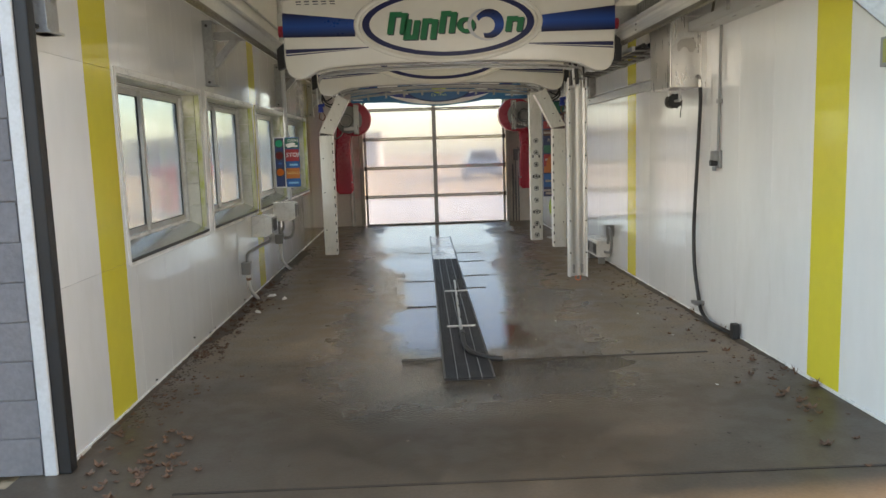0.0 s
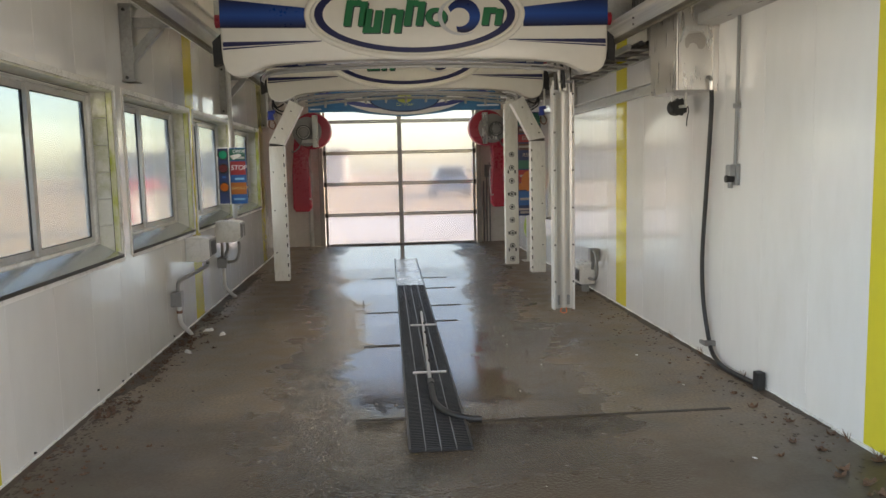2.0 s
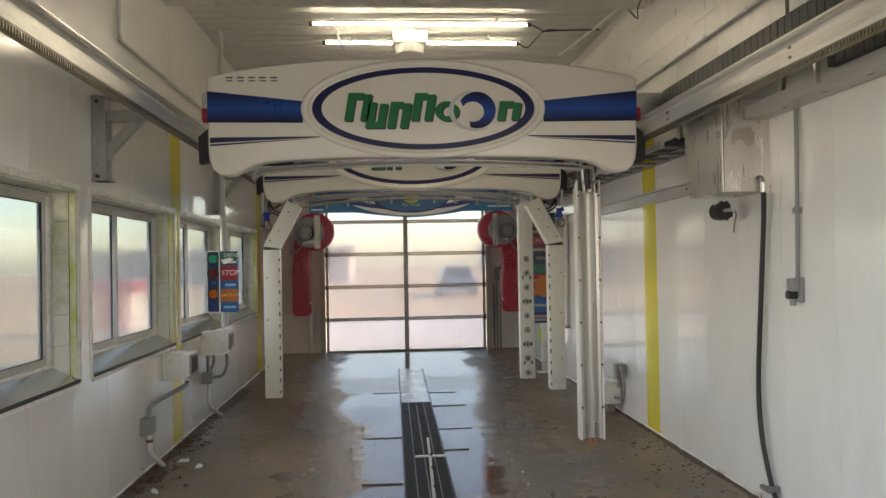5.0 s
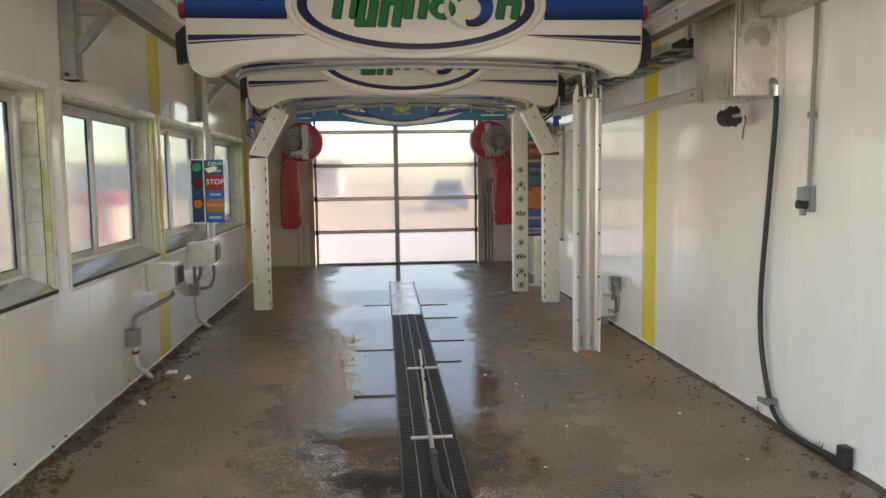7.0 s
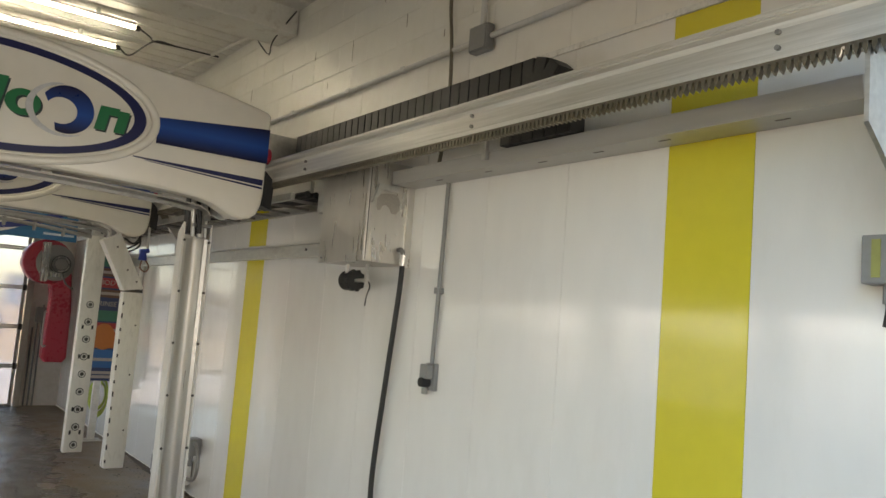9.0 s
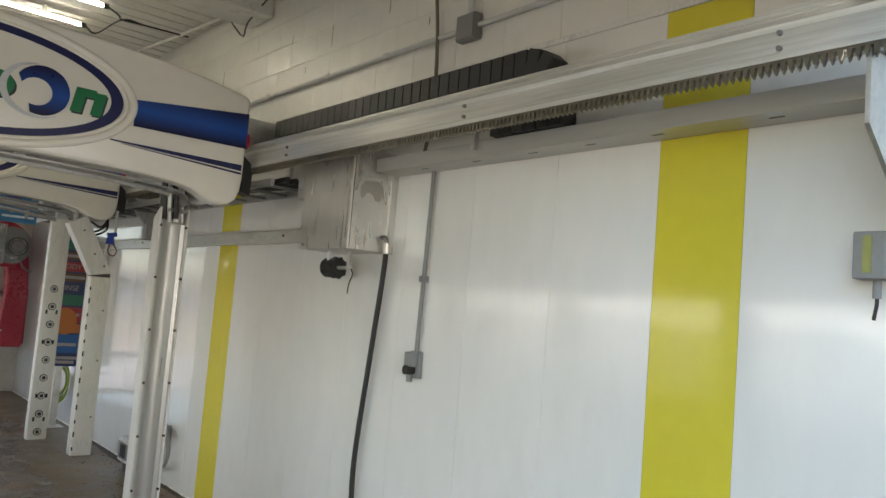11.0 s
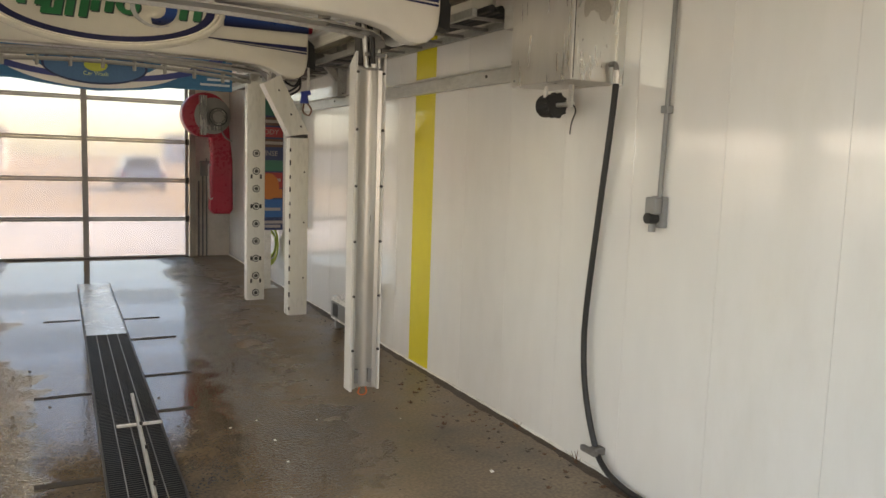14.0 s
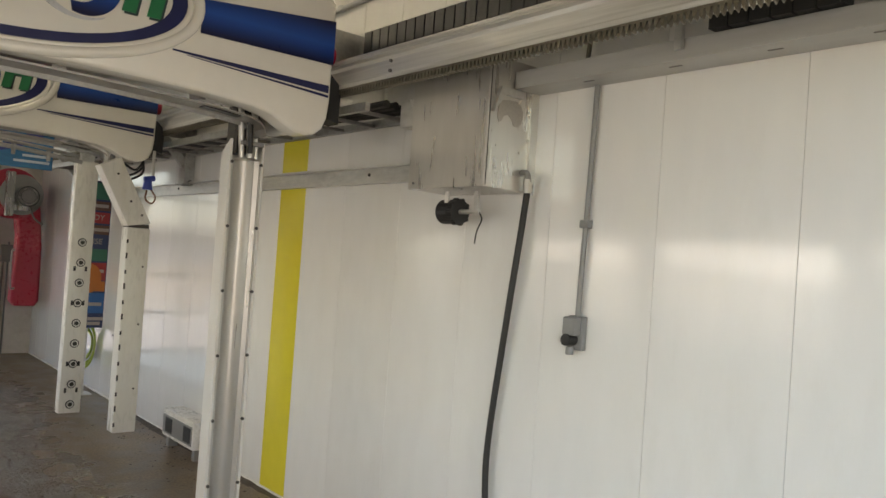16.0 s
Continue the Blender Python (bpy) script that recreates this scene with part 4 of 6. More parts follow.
def wall_bracket(s, y, z0=2.22, z1=2.80):
    """Upright bolted to the wall, with an arm and a brace that carry the rail."""
    xw = XR if s > 0 else XL
    xr = 2.14 if s > 0 else -1.385
    k = empty("rail_bracket", "galvanized triangular wall bracket under the rail", "bracket", "rail brackets", at=(xw, y, z0))
    f = lambda d: xw - s * d
    part("upright", B(min(f(0.002), f(0.09)), max(f(0.002), f(0.09)), y, y + 0.13, z0, z1, bev=0.004), BRACKET_METAL, k)
    for z in (z0, z1 - 0.02):
        part("plate", B(min(f(0.001), f(0.11)), max(f(0.001), f(0.11)), y - 0.015, y + 0.145, z, z + 0.012), BRACKET_METAL, k)
    part("arm", B(min(f(0.09), xr + s * 0.012), max(f(0.09), xr + s * 0.012), y + 0.03, y + 0.10, 2.625, 2.70, bev=0.004), BRACKET_METAL, k)
    d0 = f(0.09)
    part("brace", prism([(d0, z0 + 0.15), (d0, z0 + 0.25), (f(0.23), 2.624), (f(0.32), 2.624)], y + 0.04, y + 0.09), BRACKET_METAL, k)
    for z in (z0 + 0.03, z1 - 0.05):
        part("bolt", C((f(0.04), y - 0.02, z), (f(0.04), y + 0.0, z), 0.012, 8), DARKSTEEL, k)
    return k


for y in (3.98, 7.25, 10.9, 14.2):
    wall_bracket(-1, y)
for y in (10.9, 14.2):
    wall_bracket(1, y)

# cable tray and energy chain on the right
tray = empty("cable_tray", "galvanized cable tray along the wall", "cable tray", at=(2.4, 7, 2.53))
tb = bmesh.new()
box(tb, 2.42, XR - 0.002, 3.97, 6.792, 2.525, 2.533)
box(tb, 2.416, 2.424, 3.97, 6.792, 2.525, 2.605, bev=0.002)
box(tb, 2.424, 2.440, 3.97, 6.792, 2.598, 2.604)
part("tray_body", tb, TRAY_METAL, tray)
for y in (4.35, 4.85, 5.2, 5.55, 5.95, 6.38):
    part("slot", B(2.478, 2.487, y, y + 0.055, 2.5225, 2.5255), DULL, tray)
part("end_plate", B(2.395, XR - 0.014, 3.94, 3.97, 2.44, 2.66, bev=0.004), TRAY_METAL, tray)
chain = empty("energy_chain", "black plastic cable drag chain in the tray", "cable chain", at=(2.3, 7, 2.6))
lk = B(-0.052, 0.052, -0.0355, 0.0355, -0.066, 0.052, bev=0.003)
box(lk, -0.044, 0.044, -0.0392, 0.0392, -0.058, 0.047)
links = mesh_of("link", lk, BLACK)
for k in range(31):
    piece("link", links, chain, (0.03, 5.50 - 7 + k * 0.078, 0.30))
for k in range(6):
    piece("link", links, chain, (0.135, 5.36 - 7 + k * 0.078, 0.075))
for k, (dy, dz) in enumerate(((-0.075, 0.293), (-0.14, 0.263))):
    piece("link", links, chain, (0.03, 5.50 - 7 + dy, dz)).rotation_euler = (radians(15 + 25 * k), 0, 0)
part("guide", B(2.31, 2.41, 5.4, 7.9, 2.822, 2.832), DARKSTEEL, chain)
part("cable", tube([(2.47, 5.5, 2.565), (2.48, 6.2, 2.555), (2.47, 6.5, 2.56), (2.48, 6.78, 2.555)], 0.018, 8), BLACK, chain, smooth=True)
for y in (5.9, 6.9, 7.8):
    part("guide_post", B(2.39, 2.412, y, y + 0.03, 2.56, 2.822), GALV, chain)

# channel on the right wall beyond the pump box
lc = empty("wall_channel", "galvanized channel fixed along the panelled wall", "channel", at=(XR, 9, 2.13))
cbm = bmesh.new()
box(cbm, XR - 0.05, XR - 0.001, 7.37, 13.0, 2.235, 2.25)
box(cbm, XR - 0.05, XR - 0.001, 7.37, 13.0, 2.14, 2.152)
box(cbm, XR - 0.012, XR - 0.001, 7.37, 13.0, 2.152, 2.235)
part("channel_body", cbm, GALV, lc)
for y in (8.15, 11.2):
    part("bolt", C((XR - 0.02, y, 2.2), (XR - 0.008, y, 2.2), 0.01, 8), DARKSTEEL, lc)

# cable ladder beyond the pump cabinet
lad = empty("cable_ladder", "galvanized cable ladder with black hoses along the wall", "cable ladder", at=(2.36, 10, 2.5))
for x in (2.19, 2.54):
    part("side_rail", B(x - 0.015, x + 0.015, 7.66, 14.3, 2.475, 2.52), BRACKET_METAL, lad)
for k in range(20):
    y = 7.75 + k * 0.33
    part("rung", B(2.205, 2.525, y, y + 0.03, 2.478, 2.495), DULL, lad)
for i, x in enumerate((2.27, 2.33, 2.40, 2.46)):
    part("hose", tube([(x, 7.6, 2.52), (x + 0.02, 9.0, 2.52 + 0.012 * i), (x - 0.01, 10.6, 2.52), (x + 0.01, 12.4, 2.525), (x, 14.3, 2.52)], 0.022, 8, 4), BLACK, lad, smooth=True)
for k in range(5):
    y = 7.9 + k * 1.4
    part("drop_arm", B(2.535, XR - 0.001, y, y + 0.05, 2.48, 2.515), GALV, lad)

# ---------------------------------------------------------------- signs and signals
WHITE_PAINT = mat("white_print", (0.8, 0.8, 0.78), 0.35, vary=0.05)
SIGN_BLUE = mat("sign_blue", (0.015, 0.10, 0.30), 0.35, vary=0.1)
SIGN_RED = mat("sign_red", (0.30, 0.025, 0.03), 0.35, vary=0.1)
SIGN_ORANGE = mat("sign_orange", (0.45, 0.14, 0.03), 0.35, vary=0.1)
SIGN_GREEN = mat("sign_green", (0.02, 0.13, 0.09), 0.35, vary=0.1)
SIGN_NAVY = mat("sign_navy", (0.015, 0.03, 0.10), 0.35, vary=0.1)


def signal_sign():
    """Instruction board with a column of signal lamps, on a hanging pole."""
    y = 10.52
    s = empty("signal_sign", "instruction board with signal lamps on a hanging pole", "traffic sign", at=(-1.68, y, 1.14))
    part("pole", C((-1.69, y + 0.06, 0.96), (-1.69, y + 0.06, ZC), 0.028, 14), PVC, s, smooth=True)
    part("lamp_case", B(-1.845, -1.715, y - 0.03, y + 0.03, 1.14, 1.79, bev=0.015), SIGN_NAVY, s, "dark blue lamp case")
    rim = bmesh.new()
    for u, v, lo, hi in ((-1.852, -1.840, 1.128, 1.802), (-1.720, -1.708, 1.128, 1.802), (-1.840, -1.720, 1.128, 1.140), (-1.840, -1.720, 1.790, 1.802)):
        box(rim, u, v, y - 0.036, y - 0.024, lo, hi, bev=0.003)
    part("case_rim", rim, WHITE_PAINT, s, "white rim")
    for z, c, nm in ((1.715, (0.01, 0.25, 0.13), "green"), (1.555, (0.10, 0.015, 0.015), "red"), (1.335, (0.50, 0.12, 0.02), "orange")):
        lamp = part("signal_lamp", C((-1.78, y - 0.045, z), (-1.78, y - 0.02, z), 0.047, 24, 0.055), mat(nm + "_lens", c, 0.2, vary=0.1, coat=0.4), s, nm + " signal lens", smooth=True)
        part("bezel", ring(-1.78, z, 0.062, 0.062, 0.05, 0.05, y - 0.05, y - 0.028, n=28), BLACK, lamp)
    part("number_bar", prism([(-1.80, 1.44), (-1.76, 1.44), (-1.76, 1.465), (-1.80, 1.465)], y - 0.034, y - 0.028), SIGN_BLUE, s)
    x0, x1 = -1.705, -1.525
    b = part("board", B(x0 - 0.008, x1 + 0.008, y - 0.02, y + 0.02, 1.135, 1.795, bev=0.012), SIGN_BLUE, s, "blue backing board")
    rows = ((1.645, 1.785, SIGN_GREEN), (1.475, 1.640, SIGN_RED), (1.395, 1.470, SIGN_BLUE), (1.245, 1.390, SIGN_ORANGE), (1.145, 1.240, SIGN_BLUE))
    for z0, z1, m in rows:
        part("field", B(x0, x1, y - 0.024, y - 0.019, z0 + 0.003, z1 - 0.003), m, b)
    words("lettering", "STOP", 0.078, (x0 + x1) / 2 + 0.012, y - 0.026, 1.56, WHITE_PAINT, s, 0.15)
    words("lettering", "BACK-UP", 0.048, (x0 + x1) / 2 + 0.012, y - 0.026, 1.318, mat("yellow_print", (0.75, 0.55, 0.2), 0.4), s, 0.15)
    for z, w in ((1.43, 0.11), (1.19, 0.13)):
        part("text_bar", B(x1 - 0.02 - w, x1 - 0.02, y - 0.027, y - 0.023, z - 0.012, z + 0.012), mat("pale_blue_print", (0.25, 0.5, 0.7), 0.4), b)
    words("lettering", "DRIVE", 0.055, x1 - 0.07, y - 0.026, 1.75, WHITE_PAINT, s, 0.15)
    part("text_bar", B(x1 - 0.12, x1 - 0.01, y - 0.027, y - 0.023, 1.665, 1.69), WHITE_PAINT, b)
    part("cable_clip", prism([(-1.70, 1.70), (-1.60, 1.725), (-1.56, 1.71), (-1.59, 1.675), (-1.66, 1.655)], y - 0.06, y - 0.03, bev=0.006), TRIM_WHITE, s, "white cable clamp")


signal_sign()


def banner():
    """Printed header board hung before the exit."""
    y = 13.2
    n = empty("header_banner", "blue and white printed header board hung overhead", "banner", at=(0.47, y, 2.3))
    bx = lambda x: 2.375 - 0.085 * max(0, 1 - abs(x - 0.47) / 0.75) ** 0.7
    xs = [-1.0 + 2.96 * k / 24 for k in range(25)]
    out = [(x, bx(x)) for x in xs] + [(1.96, 2.86), (-1.0, 2.86)]
    board = part("board", prism(out, y, y + 0.03), mat("banner_blue", (0.03, 0.17, 0.36), 0.35, vary=0.25, scale=2, stretch=(1, 1, 4)), n)
    part("swoosh", ring(0.47, 2.72, 1.05, 0.40, 0.72, 0.29, y - 0.003, y + 0.004, 190, 350, n=40), WHITE_PAINT, board, "white curved band")
    part("swoosh", ring(0.47, 2.86, 1.45, 0.46, 1.30, 0.40, y - 0.004, y + 0.004, 196, 344, n=40), mat("banner_navy", (0.04, 0.06, 0.24), 0.35), board, "navy curved band")
    part("oval", prism(oval(0.47, 2.56, 0.52, 0.185), y - 0.006, y), mat("oval_blue", (0.05, 0.15, 0.32), 0.35, vary=0.2), board)
    part("oval_edge", ring(0.47, 2.56, 0.54, 0.20, 0.515, 0.18, y - 0.008, y + 0.002), SIGN_NAVY, board)
    part("emblem", prism(oval(0.47, 2.57, 0.12, 0.07, 24), y - 0.009, y - 0.005), mat("emblem_yellow", (0.45, 0.50, 0.08), 0.4), board)
    words("lettering", "Car Wash", 0.062, 0.47, y - 0.009, 2.475, mat("lime_print", (0.5, 0.62, 0.3), 0.4), n)
    for z, w in ((2.505, 0.26), (2.445, 0.34)):
        part("text_bar", B(1.93 - w, 1.93, y - 0.004, y + 0.001, z - 0.013, z + 0.013), mat("pale_print", (0.6, 0.68, 0.75), 0.4), board)
    part("text_bar", B(-0.97, -0.80, y - 0.004, y + 0.001, 2.41, 2.43), mat("pale_print", (0.6, 0.68, 0.75), 0.4), board)
    for x in (-0.8, 1.75):
        part("hanger_rod", C((x, y + 0.015, 2.855), (x, y + 0.015, ZC), 0.008, 8), GALV, n)


banner()


FADED = mat("faded_print", (0.34, 0.31, 0.30), 0.45, vary=0.15)


def menu_board():
    """Tall printed wash menu on a post beside the wall."""
    y = 13.1
    x0, x1 = 2.20, 2.565
    m = empty("menu_board", "dark printed wash menu board on a grey post", "sign", at=(2.3, y, 0))
    board = part("board", B(x0, x1, y, y + 0.05, 0.72, 2.32, bev=0.008), SIGN_NAVY, m)
    rows = ((2.12, 2.30, SIGN_GREEN), (2.0, 2.1, mat("menu_brown", (0.10, 0.045, 0.03), 0.4)), (1.86, 1.98, SIGN_RED), (1.74, 1.84, mat("menu_brown", (0.10, 0.045, 0.03), 0.4)), (1.60, 1.72, SIGN_NAVY), (1.45, 1.58, SIGN_GREEN), (1.24, 1.43, SIGN_RED), (1.12, 1.23, SIGN_ORANGE), (0.88, 1.10, SIGN_BLUE), (0.74, 0.86, SIGN_NAVY))
    for z0, z1, c in rows:
        f = part("field", B(x0 + 0.01, x1 - 0.01, y - 0.004, y + 0.001, z0, z1), c, board)
    for z, t, sz in ((1.66, "RINSE", 0.10), (1.92, "BODY", 0.10)):
        words("lettering", t, sz * 0.85, (x0 + x1) / 2, y - 0.006, z, FADED, m, 0.1)
    for z, w in ((2.05, 0.3), (1.79, 0.34), (1.34, 0.3), (0.98, 0.3), (0.82, 0.36), (0.77, 0.3)):
        part("text_bar", B((x0 + x1) / 2 - w / 2, (x0 + x1) / 2 + w / 2, y - 0.007, y - 0.003, z - 0.018, z + 0.018), FADED, board)
    part("emblem", prism(oval((x0 + x1) / 2, 1.26, 0.13, 0.16, 28), y - 0.010, y - 0.003), SIGN_ORANGE, board, "orange round emblem")
    part("post", B(2.34, 2.42, y + 0.01, y + 0.07, 0.012, 0.72), GALV, m)
    part("base_plate", B(2.27, 2.49, y - 0.06, y + 0.14, 0.0, 0.012), GALV, m)


menu_board()
coil = empty("hose_coil", "coiled yellow-green hose on the wall", "hose", at=(2.48, 13.3, 0.4))
LIME = mat("lime_hose", (0.38, 0.50, 0.07), 0.4, vary=0.15)
for k in range(5):
    r = 0.20 - 0.018 * k
    part("loop", tube([(2.44 + 0.01 * (k % 3) + 0.10 * math.cos(a), 13.24 + 0.03 * k, 0.52 + r * 1.25 * math.sin(a)) for a in [2 * math.pi * i / 12 for i in range(13)]], 0.012, 8, 3), LIME, coil, smooth=True)
part("hook", B(2.40, XR - 0.001, 13.22, 13.42, 0.74, 0.77), GALV, coil)


# ---------------------------------------------------------------- dryers
LTGREY = mat("light_grey_paint", (0.37, 0.36, 0.35), 0.4, vary=0.15, scale=9)




def blower(s):
    """Red snail shaped dryer with a motor on its face and a nozzle that points down."""
    cx = 0.47 + s * 1.63
    z = 2.21
    y0, y1 = 15.72, 15.98
    b = empty("dryer_blower", "red plastic dryer blower with grey motor by the exit", "dryer", "dryer blowers", at=(cx, 15.85, 0.72))
    out = oval(cx, z, 0.345, 0.335, 40)
    part("housing", prism(out, y0, y1, bev=0.04), RED, b, smooth=True)
    part("duct", prism([(cx + s * 0.05, z - 0.22), (cx + s * 0.335, z - 0.05), (cx + s * 0.40, z - 0.7), (cx + s * 0.41, z - 1.42), (cx + s * 0.36, z - 1.49), (cx + s * 0.12, z - 1.49), (cx + s * 0.07, z - 1.42), (cx + s * 0.10, z - 0.55)], y0 + 0.02, y1 - 0.02, bev=0.035), RED, b, smooth=True)
    part("inlet", prism(oval(cx + s * 0.095, z - 0.01, 0.265, 0.27, 36), y0 - 0.03, y0 + 0.01), LTGREY, b, "grey inlet plate")
    part("motor", C((cx + s * 0.14, y0 - 0.20, z - 0.03), (cx + s * 0.14, y0 - 0.002, z - 0.03), 0.135, 24), GREYBOX, b, smooth=True)
    part("motor_cap", C((cx + s * 0.14, y0 - 0.23, z - 0.03), (cx + s * 0.14, y0 - 0.20, z - 0.03), 0.085, 24), BRASSY, b, "tarnished motor end")
    for k in range(4):
        r = 0.125 - 0.022 * k
        part("motor_fin", ring(cx + s * 0.14, z - 0.03, r + 0.008, r + 0.008, r, r, y0 - 0.215, y0 - 0.199, n=24), STAINLESS if k % 2 else BLACK, b)
    part("mount", B(cx - s * 0.06 - 0.05, cx - s * 0.06 + 0.05, y0 - 0.14, y0 - 0.04, z - 0.30, z + 0.28, bev=0.006), STAINLESS, b)
    part("mount_bar", B(min(cx - s * 0.06, cx + s * 0.2), max(cx - s * 0.06, cx + s * 0.2), y0 - 0.10, y0 - 0.03, z - 0.22, z - 0.15), STAINLESS, b)
    part("wall_arm", B(cx - 0.05, cx + 0.05, y1, Y1 - 0.002, z - 0.05, z + 0.05), GALV, b)
    xs = cx + s * 0.07
    part("grab_rail", tube([(xs, y0 + 0.03, z - 0.75), (xs - s * 0.035, y0 - 0.01, z - 0.78), (xs - s * 0.025, y0 - 0.01, z - 1.22), (xs + s * 0.03, y0 + 0.03, z - 1.25)], 0.012, 8), GALV, b, smooth=True)
    part("cable", tube([(cx + s * 0.18, y0 - 0.1, z - 0.13), (cx + s * 0.24, y0 - 0.12, z - 0.30), (cx + s * 0.36, y0 - 0.05, z - 0.38), (cx + s * 0.42, y1, z - 0.35)], 0.012, 8), GREYBOX, b, smooth=True)


blower(-1)
blower(1)
for x in (2.10, 2.16, 2.22):
    thing("conduit", C((x, Y1 - 0.02, 0.0), (x, Y1 - 0.02, 1.2 + (x - 2.1) * 3), 0.013, 10), GREYBOX, "thin grey conduit on the end wall", "conduit", "end wall conduits", smooth=True)
thing("door_box", B(2.12, 2.30, Y1 - 0.10, Y1 - 0.001, 1.28, 1.52, bev=0.01), GREYBOX, "grey control box on the end wall", "control box")
thing("downpipe", C((-1.30, Y1 - 0.05, 0.0), (-1.30, Y1 - 0.05, 2.4), 0.045, 14), PVC, "pale pipe beside the exit door", "pipe", smooth=True)

# ---------------------------------------------------------------- right wall fixtures
def pump_box():
    """Stainless cabinet hung on the wall under the tray, with a hose outlet and a level switch below."""
    x0, x1, y0, y1, z0, z1 = 2.265, XR - 0.001, 6.80, 7.36, 2.055, 2.66
    p = empty("pump_cabinet", "stainless steel pump cabinet hung on the wall", "cabinet", at=(2.42, 7.08, 2.05))
    body = part("body", B(x0, x1, y0, y1, z0, z1, bev=0.006), STAINLESS, p)
    part("door_seam", B(x0 + 0.010, x0 + 0.014, y0 - 0.002, y0 + 0.004, z0 + 0.01, z1 - 0.01), DARKSTEEL, body)
    part("side_plate", B(x0 + 0.035, x1 - 0.06, y0 - 0.004, y0 + 0.002, z0 + 0.07, z0 + 0.20), STAINLESS, body)
    part("back_plate", B(x1 - 0.045, x1, y0 - 0.016, y0 + 0.002, z0 - 0.01, z1 - 0.06), STAINLESS, body)
    part("stain", prism([(x0 + 0.06, 2.385), (x0 + 0.062, 2.43), (x0 + 0.085, 2.462), (x0 + 0.13, 2.470), (x0 + 0.18, 2.472), (x0 + 0.21, 2.455), (x0 + 0.222, 2.42), (x0 + 0.215, 2.375), (x0 + 0.195, 2.352), (x0 + 0.165, 2.355), (x0 + 0.15, 2.385), (x0 + 0.125, 2.40), (x0 + 0.10, 2.392), (x0 + 0.085, 2.365), (x0 + 0.07, 2.36)], y0 - 0.0025, y0 + 0.002), mat("mineral_stain", (0.46, 0.43, 0.39), 0.5, metal=0.85, vary=0.25, scale=14), body)
    part("corner_plate", prism([(x0 + 0.02, 2.40), (x0 + 0.06, 2.52), (x0 + 0.20, 2.52), (x0 + 0.20, 2.485), (x0 + 0.09, 2.485)], y0 - 0.022, y0 - 0.001), GALV, body)
    for x, z in ((x0 + 0.05, z0 + 0.09), (x0 + 0.21, z0 + 0.18), (x1 - 0.05, 2.30), (x1 - 0.05, 2.52)):
        part("bolt", C((x, y0 - 0.012, z), (x, y0, z), 0.007, 8), GALV, body)
    for y in (y0 + 0.06, y1 - 0.05):
        part("bolt", C((x0 - 0.008, y, z0 + 0.03), (x0, y, z0 + 0.03), 0.006, 8), GREYBOX, body)
    part("elbow", tube([(2.50, 6.80, 2.145), (2.50, 6.765, 2.145), (2.51, 6.76, 2.13), (2.515, 6.76, 2.09)], 0.014, 10, 4), DULL, p, "pipe elbow", smooth=True)
    part("nipple", C((2.515, 6.76, 2.05), (2.515, 6.76, 2.115), 0.019, 8), STAINLESS, p, "hexagonal steel nipple")
    part("float_switch", C((2.42, 7.24, 1.955), (2.42, 7.12, 1.955), 0.062, 20), BLACK, p, "black ribbed plastic switch")
    for k in range(10):
        a = 2 * math.pi * k / 10
        part("rib", C((2.42 + 0.062 * math.cos(a), 7.15, 1.955 + 0.062 * math.sin(a)), (2.42 + 0.062 * math.cos(a), 7.12, 1.955 + 0.062 * math.sin(a)), 0.009, 6), BLACK, p)
    part("shaft", C((2.42, 7.12, 1.955), (2.42, 6.98, 1.955), 0.012, 10), GALV, p)
    for y, z in ((7.18, 1.92), (7.0, 1.94)):
        part("strap", B(2.375 if y > 7.1 else 2.41, 2.39 if y > 7.1 else 2.425, y - 0.012, y + 0.012, z, z0 + 0.002), TRIM_WHITE if y > 7.1 else GALV, p)
    part("wire", tube([(2.42, 6.99, 1.96), (2.43, 6.97, 1.92), (2.43, 7.0, 1.86), (2.43, 7.01, 1.80)], 0.004, 6), BLACK, p)
    hb = part("tray_bracket", B(2.31, 2.40, 7.40, 7.53, 2.39, 2.53, bev=0.01), GALV, p)
    part("wedge", prism([(2.27, 2.52), (2.40, 2.52), (2.40, 2.22)], 7.365, 7.40), STAINLESS, p)


pump_box()
hose = empty("supply_hose", "black rubber supply hose down the wall to the floor", "hose", at=(2.5, 6.6, 0))
part("hose_body", tube([(2.515, 6.76, 2.08), (2.535, 6.80, 1.9), (2.54, 6.87, 1.4), (2.54, 6.93, 0.9), (2.54, 6.935, 0.65), (2.54, 6.90, 0.42), (2.545, 6.82, 0.19), (2.535, 6.72, 0.08), (2.525, 6.55, 0.03), (2.525, 6.33, 0.022), (2.535, 6.15, 0.024), (2.54, 6.02, 0.03)], 0.0165, 10), BLACK, hose, smooth=True)
cl = part("clamp", B(2.50, XR - 0.001, 6.755, 6.805, 0.115, 0.155, bev=0.004), DULL, hose, "grey hose clamp")
part("clamp_jaw", B(2.49, 2.52, 6.74, 6.86, 0.12, 0.15, bev=0.006), DULL, cl)
part("stub", B(2.51, 2.565, 5.955, 6.025, 0.0, 0.125, bev=0.006), BLACK, hose, "short black floor post")


def conduit(name, pts, r, m, label, clips=()):
    c = empty(name, label, "conduit", "conduits", at=pts[0])
    part("pipe", tube(pts, r, 10, 3), m, c, smooth=True)
    for p in clips:
        part("clip", B(p[0] - 0.020, p[0] + 0.020, p[1] - 0.022, p[1] + 0.022, p[2] - 0.018, p[2] + 0.018, bev=0.005), m, c)
    return c


xw = XR - 0.022
